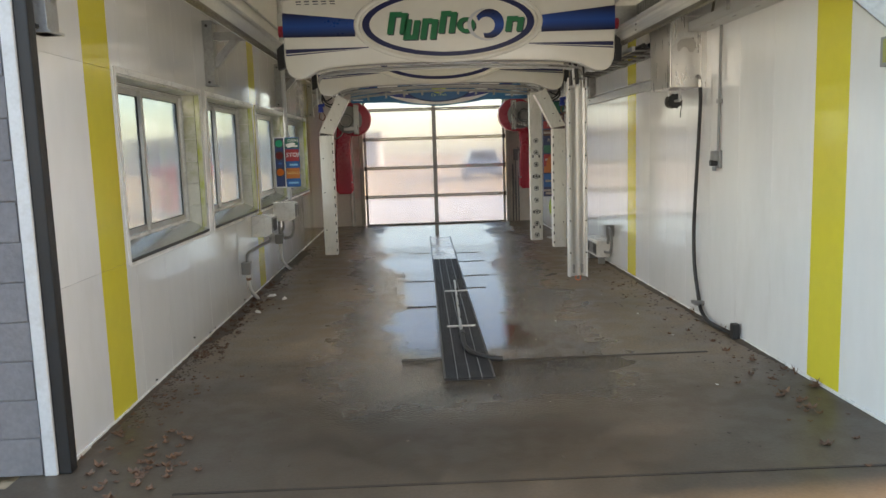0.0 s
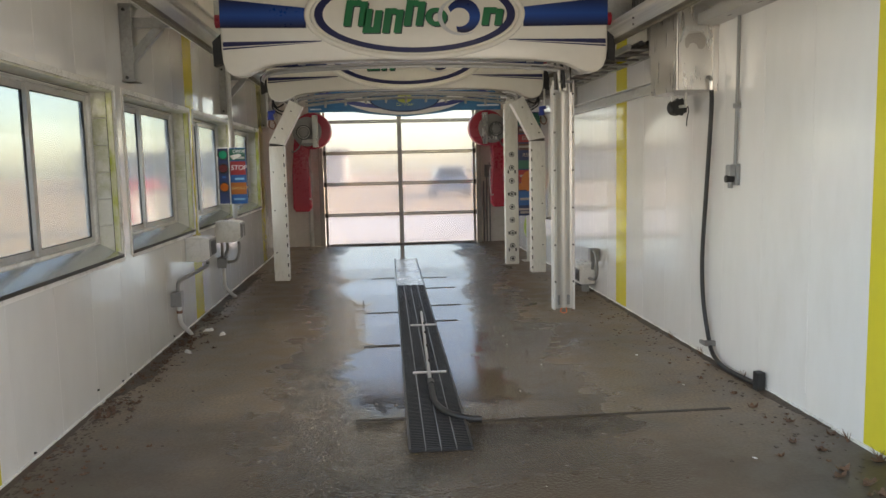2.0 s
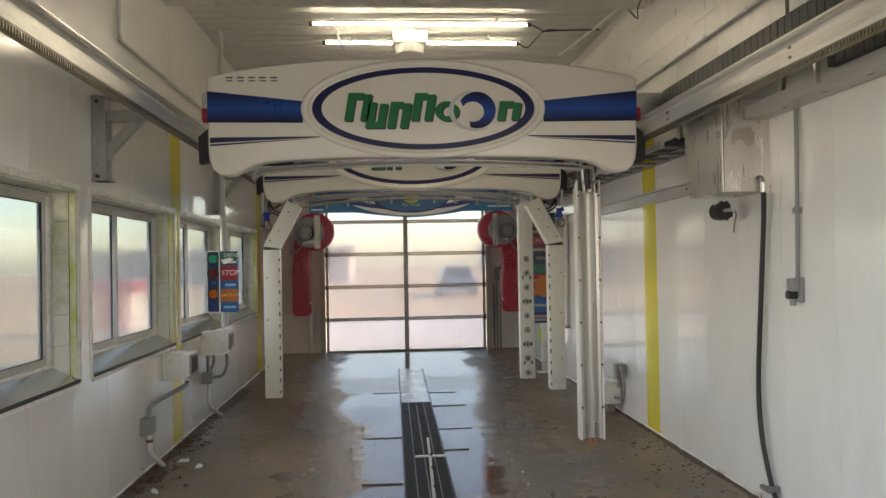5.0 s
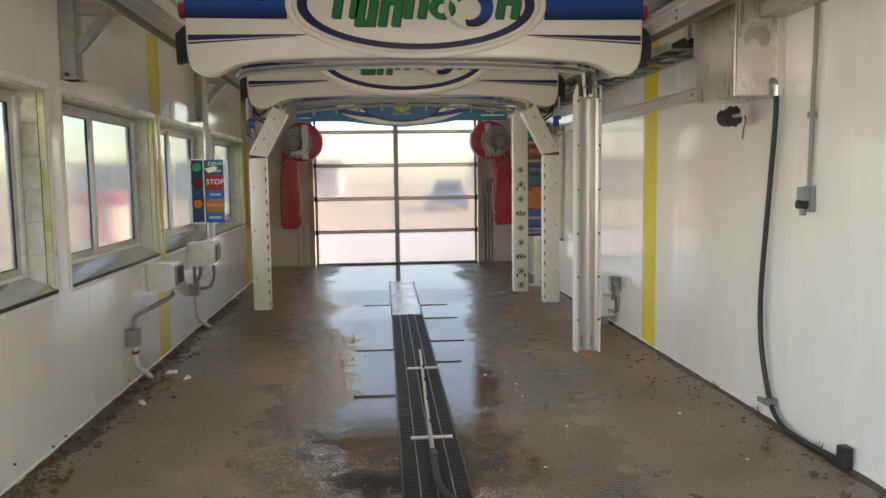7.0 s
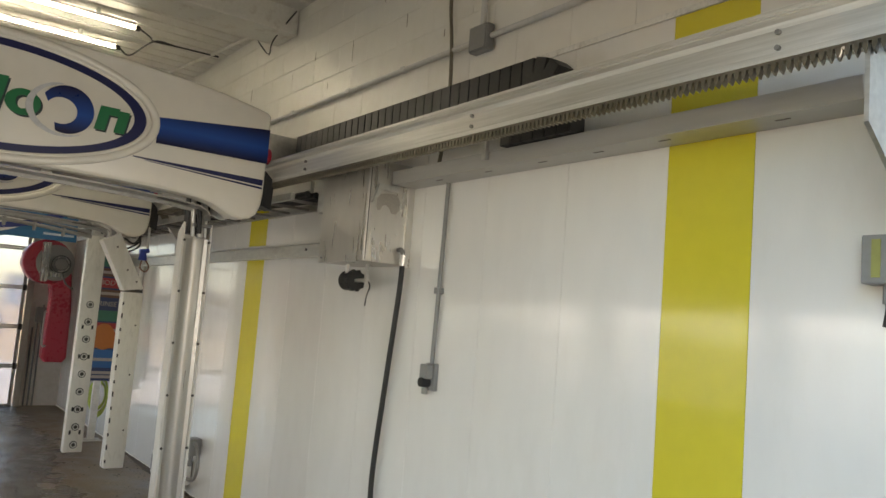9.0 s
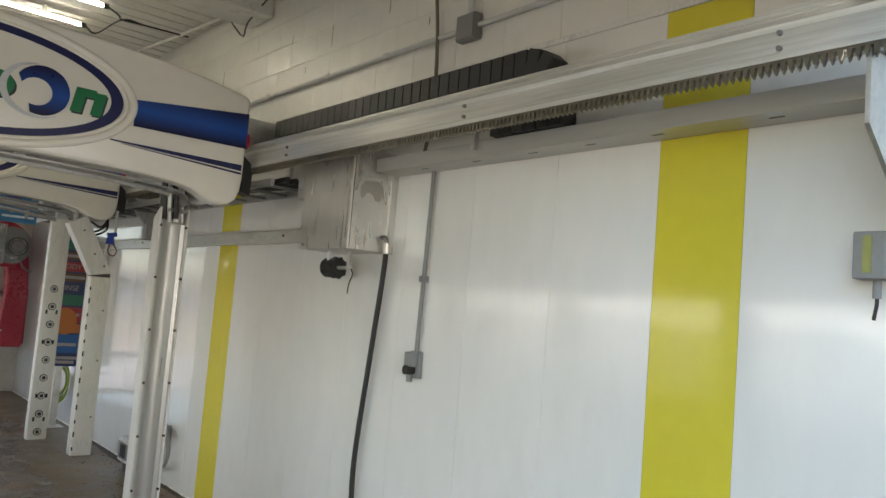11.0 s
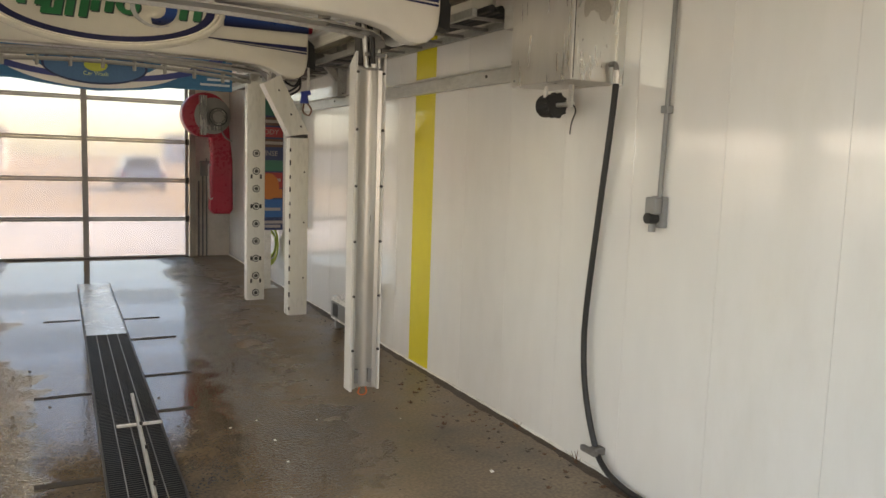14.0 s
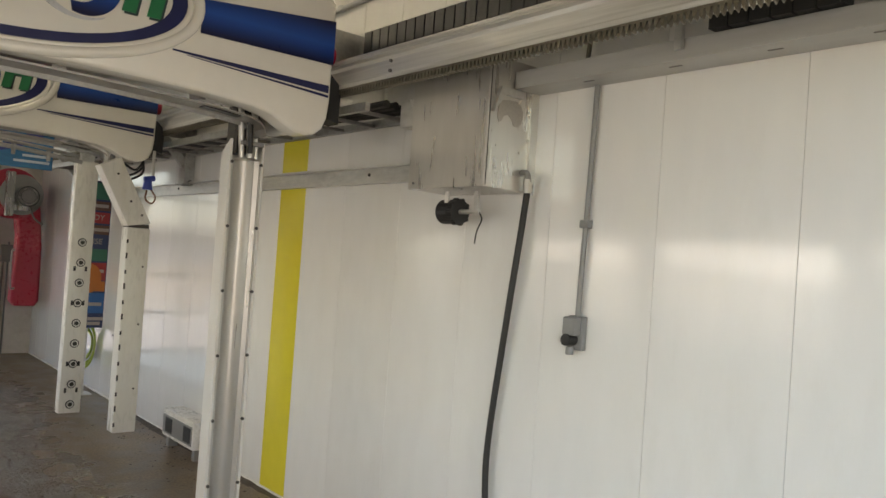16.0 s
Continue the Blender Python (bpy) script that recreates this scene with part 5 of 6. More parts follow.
conduit("conduit", [(xw, 6.42, 2.523), (xw, 6.425, 2.2), (xw, 6.435, 1.85), (xw, 6.445, 1.50)], 0.0125, GREYBOX, "grey conduit down the wall to a switch", [(xw, 6.433, 1.91)])
sw = empty("wall_switch", "grey weatherproof rotary switch on the wall", "switch", at=(XR, 6.445, 1.36))
part("back_plate", B(XR - 0.03, XR - 0.001, 6.405, 6.492, 1.355, 1.505, bev=0.006), GREYBOX, sw)
part("case", B(XR - 0.075, XR - 0.03, 6.415, 6.485, 1.42, 1.50, bev=0.008), GREYBOX, sw)
part("knob", C((XR - 0.085, 6.455, 1.40), (XR - 0.03, 6.455, 1.40), 0.026, 16), BLACK, sw)
part("gland", C((XR - 0.05, 6.455, 1.335), (XR - 0.05, 6.455, 1.37), 0.018, 12), GREYBOX, sw)
s2 = empty("door_sensor", "grey sensor box with a yellow face by the entrance", "sensor", at=(XR, 4.05, 2.0))
part("case", B(XR - 0.09, XR - 0.001, 4.0, 4.105, 1.95, 2.105, bev=0.006), GREYBOX, s2)
part("face", B(XR - 0.094, XR - 0.089, 4.045, 4.072, 1.97, 2.09), mat("olive_plate", (0.30, 0.30, 0.09), 0.5), s2)
br = empty("tray_bracket", "galvanized brace under the cable tray by the entrance", "bracket", at=(XR, 4.0, 2.3))
part("plate", B(XR - 0.012, XR - 0.001, 3.86, 4.005, 1.94, 2.60, bev=0.002), GALV, br)
part("gusset", prism([(XR - 0.012, 2.005), (XR - 0.012, 2.58), (2.12, 2.58), (2.12, 2.36)], 3.918, 3.932), GALV, br, "triangular gusset plate")
part("arm", B(2.15, XR - 0.012, 3.90, 3.95, 2.582, 2.63, bev=0.004), GALV, br)
for y, z in ((3.89, 1.968), (3.975, 1.968), (3.975, 2.12), (3.89, 2.12)):
    part("bolt", C((XR - 0.022, y, z), (XR - 0.011, y, z), 0.013, 6), RUST, br)
part("lead", tube([(XR - 0.05, 4.04, 1.90), (XR - 0.05, 4.04, 1.87), (XR - 0.045, 4.05, 1.82)], 0.006, 6), BLACK, s2)
part("gland", C((XR - 0.05, 4.04, 1.89), (XR - 0.05, 4.04, 1.952), 0.014, 10), GREYBOX, s2)

conduit("conduit", [(XR - 0.02, 4.1, 3.315), (XR - 0.02, 6.2, 3.315), (XR - 0.02, 9.0, 3.315), (XR - 0.02, 14.0, 3.33)], 0.016, PVC, "painted conduit along the upper wall", [(XR - 0.02, y, 3.315) for y in (5.2, 7.0, 7.7, 8.6, 9.9)])
conduit("conduit", [(XR - 0.03, 6.2, 3.38), (XR - 0.03, 6.2, 3.8), (XR - 0.03, 6.2, 4.22)], 0.018, PVC, "painted conduit up to the ceiling")
conduit("cable", [(XR - 0.03, 6.50, 4.2), (XR - 0.03, 6.53, 3.7), (XR - 0.03, 6.48, 3.3), (XR - 0.05, 6.44, 2.9), (XR - 0.10, 6.42, 2.62)], 0.011, mat("brown_cable", (0.16, 0.14, 0.10), 0.6), "loose brown cable down the wall")
jb = empty("junction_box", "grey junction box on the upper wall", "junction box", at=(XR, 6.2, 3.3))
part("case", B(XR - 0.055, XR - 0.001, 6.13, 6.285, 3.235, 3.385, bev=0.010), GREYBOX, jb)
part("lid", B(XR - 0.063, XR - 0.055, 6.137, 6.278, 3.242, 3.378, bev=0.003), GREYBOX, jb)

vp = conduit("drop_pipe", [(2.54, 12.33, 2.23), (2.54, 12.35, 1.5), (2.54, 12.38, 0.74)], 0.024, PVC, "white drop pipe with a small valve on the wall", [(2.55, 12.35, 1.9)])
part("valve", C((2.50, 12.38, 0.72), (2.58, 12.38, 0.72), 0.022, 10), BRASSY, vp, "tarnished valve")
part("valve_handle", B(2.46, 2.50, 12.33, 12.43, 0.712, 0.728, bev=0.003), DARKSTEEL, vp)
for y, z in ((6.317, 0.105), (6.80, 0.03), (6.983, 0.031), (8.229, 0.045), (5.35, 0.04)):
    thing("wall_peg", C((XL - 0.002, y, z), (XL + 0.012, y, z + 0.004), 0.008, 8, 0.005), BLACK, "small black plastic peg in the panel foot", "peg", "wall pegs")
rs = empty("floor_sensor", "white sensor box with dark eyes at the wall foot", "sensor", "position sensors", at=(2.45, 10.3, 0))
part("case", B(2.38, XR - 0.013, 10.04, 10.70, 0.09, 0.32, bev=0.03), TRIM_WHITE, rs, smooth=True)
for y in (10.08, 10.46):
    part("eye", B(2.372, 2.382, y, y + 0.14, 0.14, 0.26, bev=0.004), BLACK, rs)
part("eye_rim", B(2.376, 2.381, 10.06, 10.66, 0.125, 0.275), GREYBOX, rs)
for y in (10.08, 10.62):
    part("foot", B(2.42, 2.50, y, y + 0.05, 0.0, 0.092), GREYBOX, rs)
part("outlet_box", B(2.47, XR - 0.001, 9.90, 10.02, 0.38, 0.53, bev=0.008), GREYBOX, rs)
part("conduit_loop", tube([(2.51, 9.93, 0.50), (2.50, 9.80, 0.47), (2.50, 9.74, 0.34), (2.50, 9.80, 0.20), (2.48, 10.0, 0.17)], 0.017, 10), GREYBOX, rs, smooth=True)
part("riser", C((2.52, 10.0, 0.28), (2.52, 9.97, 0.39), 0.02, 10), GREYBOX, rs)

# ---------------------------------------------------------------- left wall fixtures
def eye_box(y0, y1, z0, z1, xf, eyes, name_label):
    e = empty("wall_sensor", name_label, "sensor", "position sensors", at=(XL, y0, z0))
    out = [(XL + 0.001, z0), (xf - 0.07, z0), (xf, z0 + 0.04), (xf, z1 - 0.015), (xf - 0.05, z1), (XL + 0.001, z1)]
    part("case", prism(out, y0, y1, bev=0.008), TRIM_WHITE, e)
    part("rim", B(xf - 0.004, xf + 0.012, y0 + 0.004, y1 - 0.01, z0 + 0.045, z1 - 0.02, bev=0.004), GREYBOX, e)
    for a, b in eyes:
        part("eye", B(xf + 0.006, xf + 0.0145, a, b, z0 + 0.06, z1 - 0.04, bev=0.003), BLACK, e)
    return e


w1 = eye_box(8.82, 9.12, 0.65, 0.885, -1.63, [(8.85, 9.08)], "white sensor box with one dark eye on the wall")
part("conduit_pipe", tube([(-1.67, 8.90, 0.64), (-1.68, 8.88, 0.60), (-1.74, 8.60, 0.57), (-1.79, 8.30, 0.545), (-1.80, 8.24, 0.50), (-1.80, 8.24, 0.42)], 0.018, 10), GREYBOX, w1, "grey conduit", smooth=True)
part("outlet_box", B(XL + 0.001, -1.765, 8.18, 8.30, 0.32, 0.45, bev=0.008), GREYBOX, w1)
part("drain_pipe", tube([(-1.80, 8.24, 0.33), (-1.80, 8.25, 0.2), (-1.795, 8.30, 0.13), (-1.77, 8.45, 0.03), (-1.765, 8.48, 0.002)], 0.02, 10), PVC, w1, "white pipe", smooth=True)
part("collar", C((-1.80, 8.245, 0.255), (-1.80, 8.242, 0.28), 0.026, 12), RUST, w1)
w2 = eye_box(10.22, 10.48, 0.70, 0.945, -1.575, [(10.24, 10.32), (10.38, 10.46)], "white sensor box with two dark eyes on the wall")
for dy, dx in ((10.28, -1.80), (10.36, -1.76)):
    part("conduit_pipe", tube([(dx, dy, 0.71), (dx, dy, 0.6), (-1.80, 10.30, 0.52)], 0.018, 10), GREYBOX, w2, smooth=True)
part("conduit_loop", tube([(-1.62, 10.36, 0.70), (-1.62, 10.36, 0.58), (-1.66, 10.34, 0.48), (-1.76, 10.32, 0.46)], 0.018, 10), GREYBOX, w2, smooth=True)
part("outlet_box", B(XL + 0.001, -1.755, 10.24, 10.37, 0.40, 0.52, bev=0.008), GREYBOX, w2)
part("drain_pipe", tube([(-1.80, 10.30, 0.41), (-1.80, 10.31, 0.2), (-1.78, 10.42, 0.10), (-1.74, 10.62, 0.002)], 0.02, 10), PVC, w2, "white pipe", smooth=True)

conduit("conduit", [(XL + 0.02, 7.75, 4.22), (XL + 0.02, 7.75, 3.5), (XL + 0.02, 7.78, 3.34), (XL + 0.02, 7.9, 3.315), (XL + 0.02, 9.0, 3.315), (XL + 0.02, 12.0, 3.315)], 0.016, PVC, "painted conduit bent along the upper wall", [(XL + 0.02, y, 3.315) for y in (9.8,)])
conduit("conduit", [(XL + 0.03, 9.6, 4.2), (-1.0, 9.6, 4.205), (0.3, 9.6, 4.205)], 0.012, PVC, "thin pipe along the ceiling")

# ---------------------------------------------------------------- ceiling fixtures
TUBE = glow("lit_tube", (1.0, 0.97, 0.82), 6.4)
for y in (10.02, 10.72):
    x0 = -0.63 + (y - 10.02) * 0.12
    l = empty("tube_light", "slim lit white tube light under the ceiling", "tube light", "tube lights", at=(0.5, y, 4.1))
    part("tube", C((x0, y, 4.135), (1.62, y + 0.02, 4.135), 0.011, 12), TUBE, l, "lit white tube", smooth=True)
    part("housing", B(x0, 1.62, y - 0.018, y + 0.03, 4.152, 4.17), TRIM_WHITE, l)
    for x in (x0 - 0.04, 1.62):
        part("end_cap", C((x, y + 0.01, 4.137), (x + 0.04, y + 0.01, 4.137), 0.024, 12), DARKSTEEL, l)
    for x in (x0 + 0.3, 1.3):
        part("clip", B(x - 0.015, x + 0.015, y - 0.02, y + 0.03, 4.17, ZC + 0.002), GALV, l)
    part("lead", tube([(1.66, y + 0.01, 4.137), (1.78, y + 0.1, 4.12), (1.86, 10.3, 4.15), (2.1, 10.36, 4.18), (2.5, 10.36, 4.19)], 0.008, 6), BLACK, l)
hb = empty("ceiling_box", "white rounded box between the tube lights", "ceiling box", at=(0.39, 10.4, 4.0))
part("case", B(0.20, 0.58, 10.28, 10.62, 4.02, 4.16, bev=0.02), TRIM_WHITE, hb, smooth=True)
part("collar", C((0.39, 10.45, 3.93), (0.39, 10.45, 4.02), 0.15, 24, 0.17), TRIM_WHITE, hb, smooth=True)
part("stem", B(0.33, 0.45, 10.40, 10.50, 4.155, ZC + 0.002), TRIM_WHITE, hb)
thing("support_pipe", C((-0.42, 9.95, 4.1), (-0.36, 10.9, 4.1), 0.014, 10), GALV, "thin pipe hung under the tube lights", "pipe", smooth=True)
conduit("cable", [(2.50, 8.6, 4.15), (2.45, 8.9, 3.97), (2.53, 9.15, 3.93), (2.5, 9.3, 4.05), (2.53, 9.5, 4.19)], 0.006, BLACK, "drooping black cable at the beam end")
conduit("conduit", [(2.54, 9.12, 4.19), (2.45, 10.2, 4.195), (2.3, 11.4, 4.195)], 0.018, CEIL_PAINT, "painted conduit across the ceiling")

# ---------------------------------------------------------------- floor drain
SKEW = radians(-0.64)


def grate_x(y):
    return 0.34 + 0.0112 * (y - 5.17)


# slab is uncut here: a near-black sheet paints the hollow's shade under the slats
drain = thing("drain_shade_sheet", B(-0.172, 0.172, 0, 5.79, 0.0005, 0.004), mat("drain_shade_black", (0.006, 0.006, 0.007), 0.6, vary=0.3), "near-black sheet standing for the shaded drain hollow under the grates", "drain")
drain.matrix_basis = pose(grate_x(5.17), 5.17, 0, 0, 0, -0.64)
slat = mesh_of("slat", B(-0.165, 0.165, -0.0055, 0.0055, 0.004, 0.017), GRATE)
runner = mesh_of("runner", B(-0.003, 0.003, -0.478, 0.478, 0.004, 0.0185), mat("worn_runner", (0.14, 0.145, 0.15), 0.35, vary=0.3, scale=20))
edge = mesh_of("edge_bar", B(-0.006, 0.006, -0.48, 0.48, 0.003, 0.019), DARKSTEEL)
for k in range(6):
    yc = 5.17 + 0.965 * (k + 0.5)
    g = empty("drain_grate", "black slatted plastic drain grate", "grate", "drain grates", at=(grate_x(yc), yc, 0))
    g.rotation_euler = (0, 0, SKEW)
    for j in range(36):
        piece("slat", slat, g, (0, -0.468 + j * 0.0267, 0))
    for x in (-0.085, 0.0, 0.085):
        piece("runner", runner, g, (x, 0, 0))
    for x in (-0.172, 0.172):
        piece("edge_bar", edge, g, (x, 0, 0))
plate = empty("cover_plate", "bright wet aluminium cover plate over the drain", "plate", at=(grate_x(12.4), 12.4, 0))
plate.rotation_euler = (0, 0, SKEW)
piece("sheet", mesh_of("sheet", B(-0.165, 0.165, -1.45, 1.45, 0.002, 0.016, bev=0.004), mat("wet_plate", (0.62, 0.62, 0.60), 0.22, metal=0.5, vary=0.2, scale=5, bump=0.15, bscale=25, dirt=(0.3, 0.28, 0.25), dirt_amount=0.4)), plate, (0, 0, 0))
for x in (-0.175, 0.175):
    piece("edge_bar", mesh_of("plate_edge", B(-0.008, 0.008, -1.47, 1.47, 0.001, 0.012), DARKSTEEL), plate, (x, 0, 0))

spr = empty("underbody_sprayer", "steel spray pipe with cross bars lying on the grates", "spray pipe", at=(0.4, 7.5, 0.02))
part("pipe", tube([(0.435, 8.95, 0.045), (0.42, 8.4, 0.045), (0.385, 7.3, 0.045), (0.36, 6.35, 0.045)], 0.012, 10), GALV, spr, smooth=True)
part("hose", tube([(0.36, 6.35, 0.045), (0.355, 6.1, 0.04), (0.365, 5.9, 0.04), (0.42, 5.73, 0.035), (0.53, 5.64, 0.022), (0.62, 5.632, 0.012)], 0.02, 10), BLACK, spr, smooth=True)
for x0, x1, y in ((0.30, 0.555, 8.40), (0.25, 0.505, 6.70)):
    part("cross_bar", B(x0, x1, y - 0.016, y + 0.016, 0.0195, 0.032, bev=0.003), STAINLESS if y < 7 else TRIM_WHITE, spr)
part("collar", C((0.362, 6.30, 0.045), (0.362, 6.40, 0.045), 0.024, 12), DARKSTEEL, spr)
for y in (8.3, 7.9, 7.4, 6.9):
    part("nozzle", C((0.37 + (y - 6.35) * 0.0285, y, 0.05), (0.37 + (y - 6.35) * 0.0285, y, 0.075), 0.009, 8), DARKSTEEL, spr)

# saw cuts and joints of the slab
CUT = mat("joint_dirt", (0.035, 0.026, 0.018), 0.6, vary=0.4, scale=25, bump=0.3)


def cut(x0, x1, y, w=0.03, tilt=0.0):
    c = thing("floor_joint", B(x0 - (x0 + x1) / 2, (x1 - x0) / 2, -w / 2, w / 2, 0.0005, 0.0035), CUT, "dirty saw-cut joint in the floor slab", "joint", "floor joints")
    c.matrix_basis = pose((x0 + x1) / 2, y, 0, 0, 0, tilt)


cut(0.55, 2.18, 5.64, 0.035, 0.3)
cut(-1.2, 2.3, 3.53, 0.02, -0.6)
for x0, x1, y in ((0.58, 0.96, 10.75), (0.57, 0.90, 9.53), (0.53, 0.78, 8.68), (0.60, 0.93, 11.65), (-0.14, 0.21, 9.21), (-0.12, 0.18, 7.70), (-0.14, 0.16, 5.74), (-0.10, 0.22, 11.72)):
    cut(x0, x1, y, 0.035 + 0.03 * random.random(), random.uniform(-1, 1))

# ---------------------------------------------------------------- litter along the walls
rnd = random.Random(7)


def scatter(n, where, make):
    verts, faces = [], []
    for _ in range(n):
        x, y = where()
        v, f = make(x, y)
        faces += [[i + len(verts) for i in q] for q in f]
        verts += v
    me = bpy.data.meshes.new("litter")
    me.from_pydata(verts, [], faces)
    return me


def leaf(x, y, big=1.0):
    a, s, z = rnd.uniform(0, 6.3), big * rnd.uniform(0.009, 0.028), 0.003
    out = []
    for r, t, h in ((1, 0, 0.35), (0.62, 0.6, 0.05), (0.85, 1.15, 0.6), (0.55, 1.9, 0.1), (0.75, 2.5, 0.4), (0.3, 3.1, 0.0), (0.7, 3.8, 0.5), (0.58, 4.4, 0.1), (0.9, 5.1, 0.5), (0.6, 5.7, 0.05)):
        out.append((x + s * r * math.cos(a + t), y + s * r * 0.8 * math.sin(a + t), z + s * h * rnd.uniform(0.2, 1.3)))
    top = [(p[0], p[1], p[2] + 0.002) for p in out]
    n = len(out)
    return out + top, [list(range(n))[::-1], list(range(n, 2 * n))] + [[i, (i + 1) % n, n + (i + 1) % n, n + i] for i in range(n)]


def crumb(x, y):
    s = rnd.uniform(0.002, 0.009)
    q = [(x + s * dx * rnd.uniform(0.6, 1.8), y + s * dy * rnd.uniform(0.6, 2.2), 0.0) for dx, dy in ((-1, -1), (1, -1), (1, 1), (-1, 1))]
    t = [(x + (p[0] - x) * 0.6, y + (p[1] - y) * 0.6, s * rnd.uniform(0.3, 0.7)) for p in q]
    return q + t, [[4, 5, 6, 7], [0, 1, 5, 4], [1, 2, 6, 5], [2, 3, 7, 6], [3, 0, 4, 7]]


def along(x, spread, y0, y1):
    def pick():
        return x + (1 if x < 0 else -1) * (0.02 + abs(rnd.gauss(0, spread))), rnd.uniform(y0, y1)
    return pick


def litter(name, me, m, label):
    me.materials.append(m)
    tagged(new(name, me), label, "litter", kind="stuff")


litter("leaf_litter", scatter(46, along(XR, 0.30, 4.2, 9.5), leaf), LEAF, "dry brown leaves along the wall foot")
litter("leaf_litter", scatter(60, along(XL, 0.22, 4.0, 5.6), leaf), LEAF, "dry brown leaves along the wall foot")
litter("leaf_litter", scatter(120, along(XL, 0.12, 6.0, 9.6), lambda x, y: leaf(max(x, XL + 0.05), y, 1.7)), BROWN_LEAF, "sodden brown leaves along the wall foot")
litter("leaf_litter", scatter(45, lambda: (rnd.gauss(-1.48, 0.16), rnd.gauss(3.95, 0.22)), lambda x, y: leaf(max(x, XL + 0.04), y, 1.7)), LEAF, "pile of dry brown leaves inside the entrance")
litter("leaf_litter", scatter(22, lambda: (rnd.gauss(2.30, 0.15), rnd.gauss(4.6, 0.45)), lambda x, y: leaf(min(x, XR - 0.05), y, 2.1)), LEAF, "dry brown leaves scattered by the wall")
litter("silt", scatter(1500, along(XL, 0.11, 4.5, 13.0), crumb), SOIL, "dark silt and grit along the wall foot")
litter("silt", scatter(320, along(XR, 0.25, 4.5, 12.0), crumb), SOIL, "dark silt and grit along the wall foot")
litter("pale_grit", scatter(14, lambda: (rnd.uniform(0.7, 2.45), rnd.uniform(4.0, 8.5)), crumb), TRIM_WHITE, "white paint crumbs on the damp floor")
litter("grit", scatter(250, lambda: (rnd.uniform(-1.6, 2.4), rnd.uniform(3.6, 12)), crumb), SOIL, "loose grit on the wet floor")
for x, y, r in ((-1.63, 8.62, 20), (-1.46, 8.42, 70), (-1.62, 7.75, 130)):
    out = [(0.035 * (1 + 0.3 * rnd.random()) * math.cos(a) * (1.5 if k % 3 else 1), 0.016 * (1 + 0.5 * rnd.random()) * math.sin(a)) for k, a in enumerate([2 * math.pi * i / 10 for i in range(10)])]
    bm = bmesh.new()
    lo = [bm.verts.new((p, q, 0.0)) for p, q in out]
    hi = [bm.verts.new((p * 0.6, q * 0.6, 0.012 + 0.018 * rnd.random())) for p, q in out]
    for i in range(10):
        bm.faces.new((lo[i], lo[(i + 1) % 10], hi[(i + 1) % 10], hi[i]))
    bm.faces.new(hi)
    thing("scrap", bm, TRIM_WHITE, "crumpled white scrap on the floor", "scrap", "scraps").matrix_basis = pose(x, y, 0.001, 0, 0, r)

def silt_band(x, s, y0, y1, w0, w1, seed):
    """Low ragged drift of silt against a wall."""
    verts, faces, n = [], [], int((y1 - y0) / 0.03)
    for k in range(n + 1):
        y = y0 + (y1 - y0) * k / n
        a = noise.noise((y * 1.3, seed, 0)) * 0.5 + 0.5
        b = noise.noise((y * 9, seed, 3)) * 0.5 + 0.5
        w = w0 + (w1 - w0) * (0.65 * a + 0.35 * b) * min(1, (y - y0) * 3, (y1 - y) * 3)
        h = 0.004 + 0.012 * b
        verts += [(x, y, h), (x + s * w * 0.5, y, h * 0.6), (x + s * w, y, 0.0006)]
        if k:
            for j in (0, 1):
                q = [3 * (k - 1) + j, 3 * (k - 1) + j + 1, 3 * k + j + 1, 3 * k + j]
                faces.append(q if s < 0 else q[::-1])
    me = bpy.data.meshes.new("silt_drift")
    me.from_pydata(verts, [], faces)
    me.materials.append(SOIL)
    tagged(new("silt_drift", me), "dark silt drift along the wall foot", "litter", kind="stuff")


silt_band(XL + 0.013, 1, 6.4, 12.5, 0.01, 0.24, 1.7)
silt_band(XL + 0.013, 1, 4.2, 6.3, 0.005, 0.06, 5.1)
silt_band(XR - 0.013, -1, 5.2, 12.5, 0.004, 0.10, 9.3)

# small tufts at the wall foot
for y in (7.55, 6.95, 6.25, 5.0, 4.75):
    bm = bmesh.new()
    for k in range(7):
        a = rnd.uniform(0, 6.3)
        cyl(bm, (rnd.uniform(-0.012, 0.012), rnd.uniform(-0.02, 0.02), 0), (0.03 * math.cos(a) - 0.01, 0.04 * math.sin(a), rnd.uniform(0.03, 0.075)), 0.0035, 5, 0.001)
    thing("dry_tuft", bm, LEAF, "dry brown tuft at the wall foot", "weed", "dry tufts").location = (XR - 0.03, y, 0)

# ---------------------------------------------------------------- outside
def distant_or_blocker_building(x, y, w, d, h, wall_c, roof_c, rot=0):
    b = empty("distant_or_blocker_building", "pale building outside, low distant scenery or unseen block added against sky light", "building", "distant buildings", at=(x, y, -0.03))
    b.rotation_euler = (0, 0, radians(rot))
    wl = piece("wall", mesh_of("wall", B(-w / 2, w / 2, -d / 2, d / 2, 0, h), wall_c), b, (0, 0, 0))
    piece("roof", mesh_of("roof", B(-w / 2 - 0.4, w / 2 + 0.4, -d / 2 - 0.4, d / 2 + 0.4, h, h + 0.45, bev=0.05), roof_c), b, (0, 0, 0))
    wm = mesh_of("window", B(-0.7, 0.7, -0.06, 0.06, 0, 1.2), DARKSTEEL)
    n = int(w // 4)
    for k in range(n):
        piece("window", wm, b, (-w / 2 + (k + 0.5) * w / n, -d / 2, 1.1))


PALE = mat("pale_render", (0.55, 0.52, 0.47), 0.8, vary=0.15, scale=1)
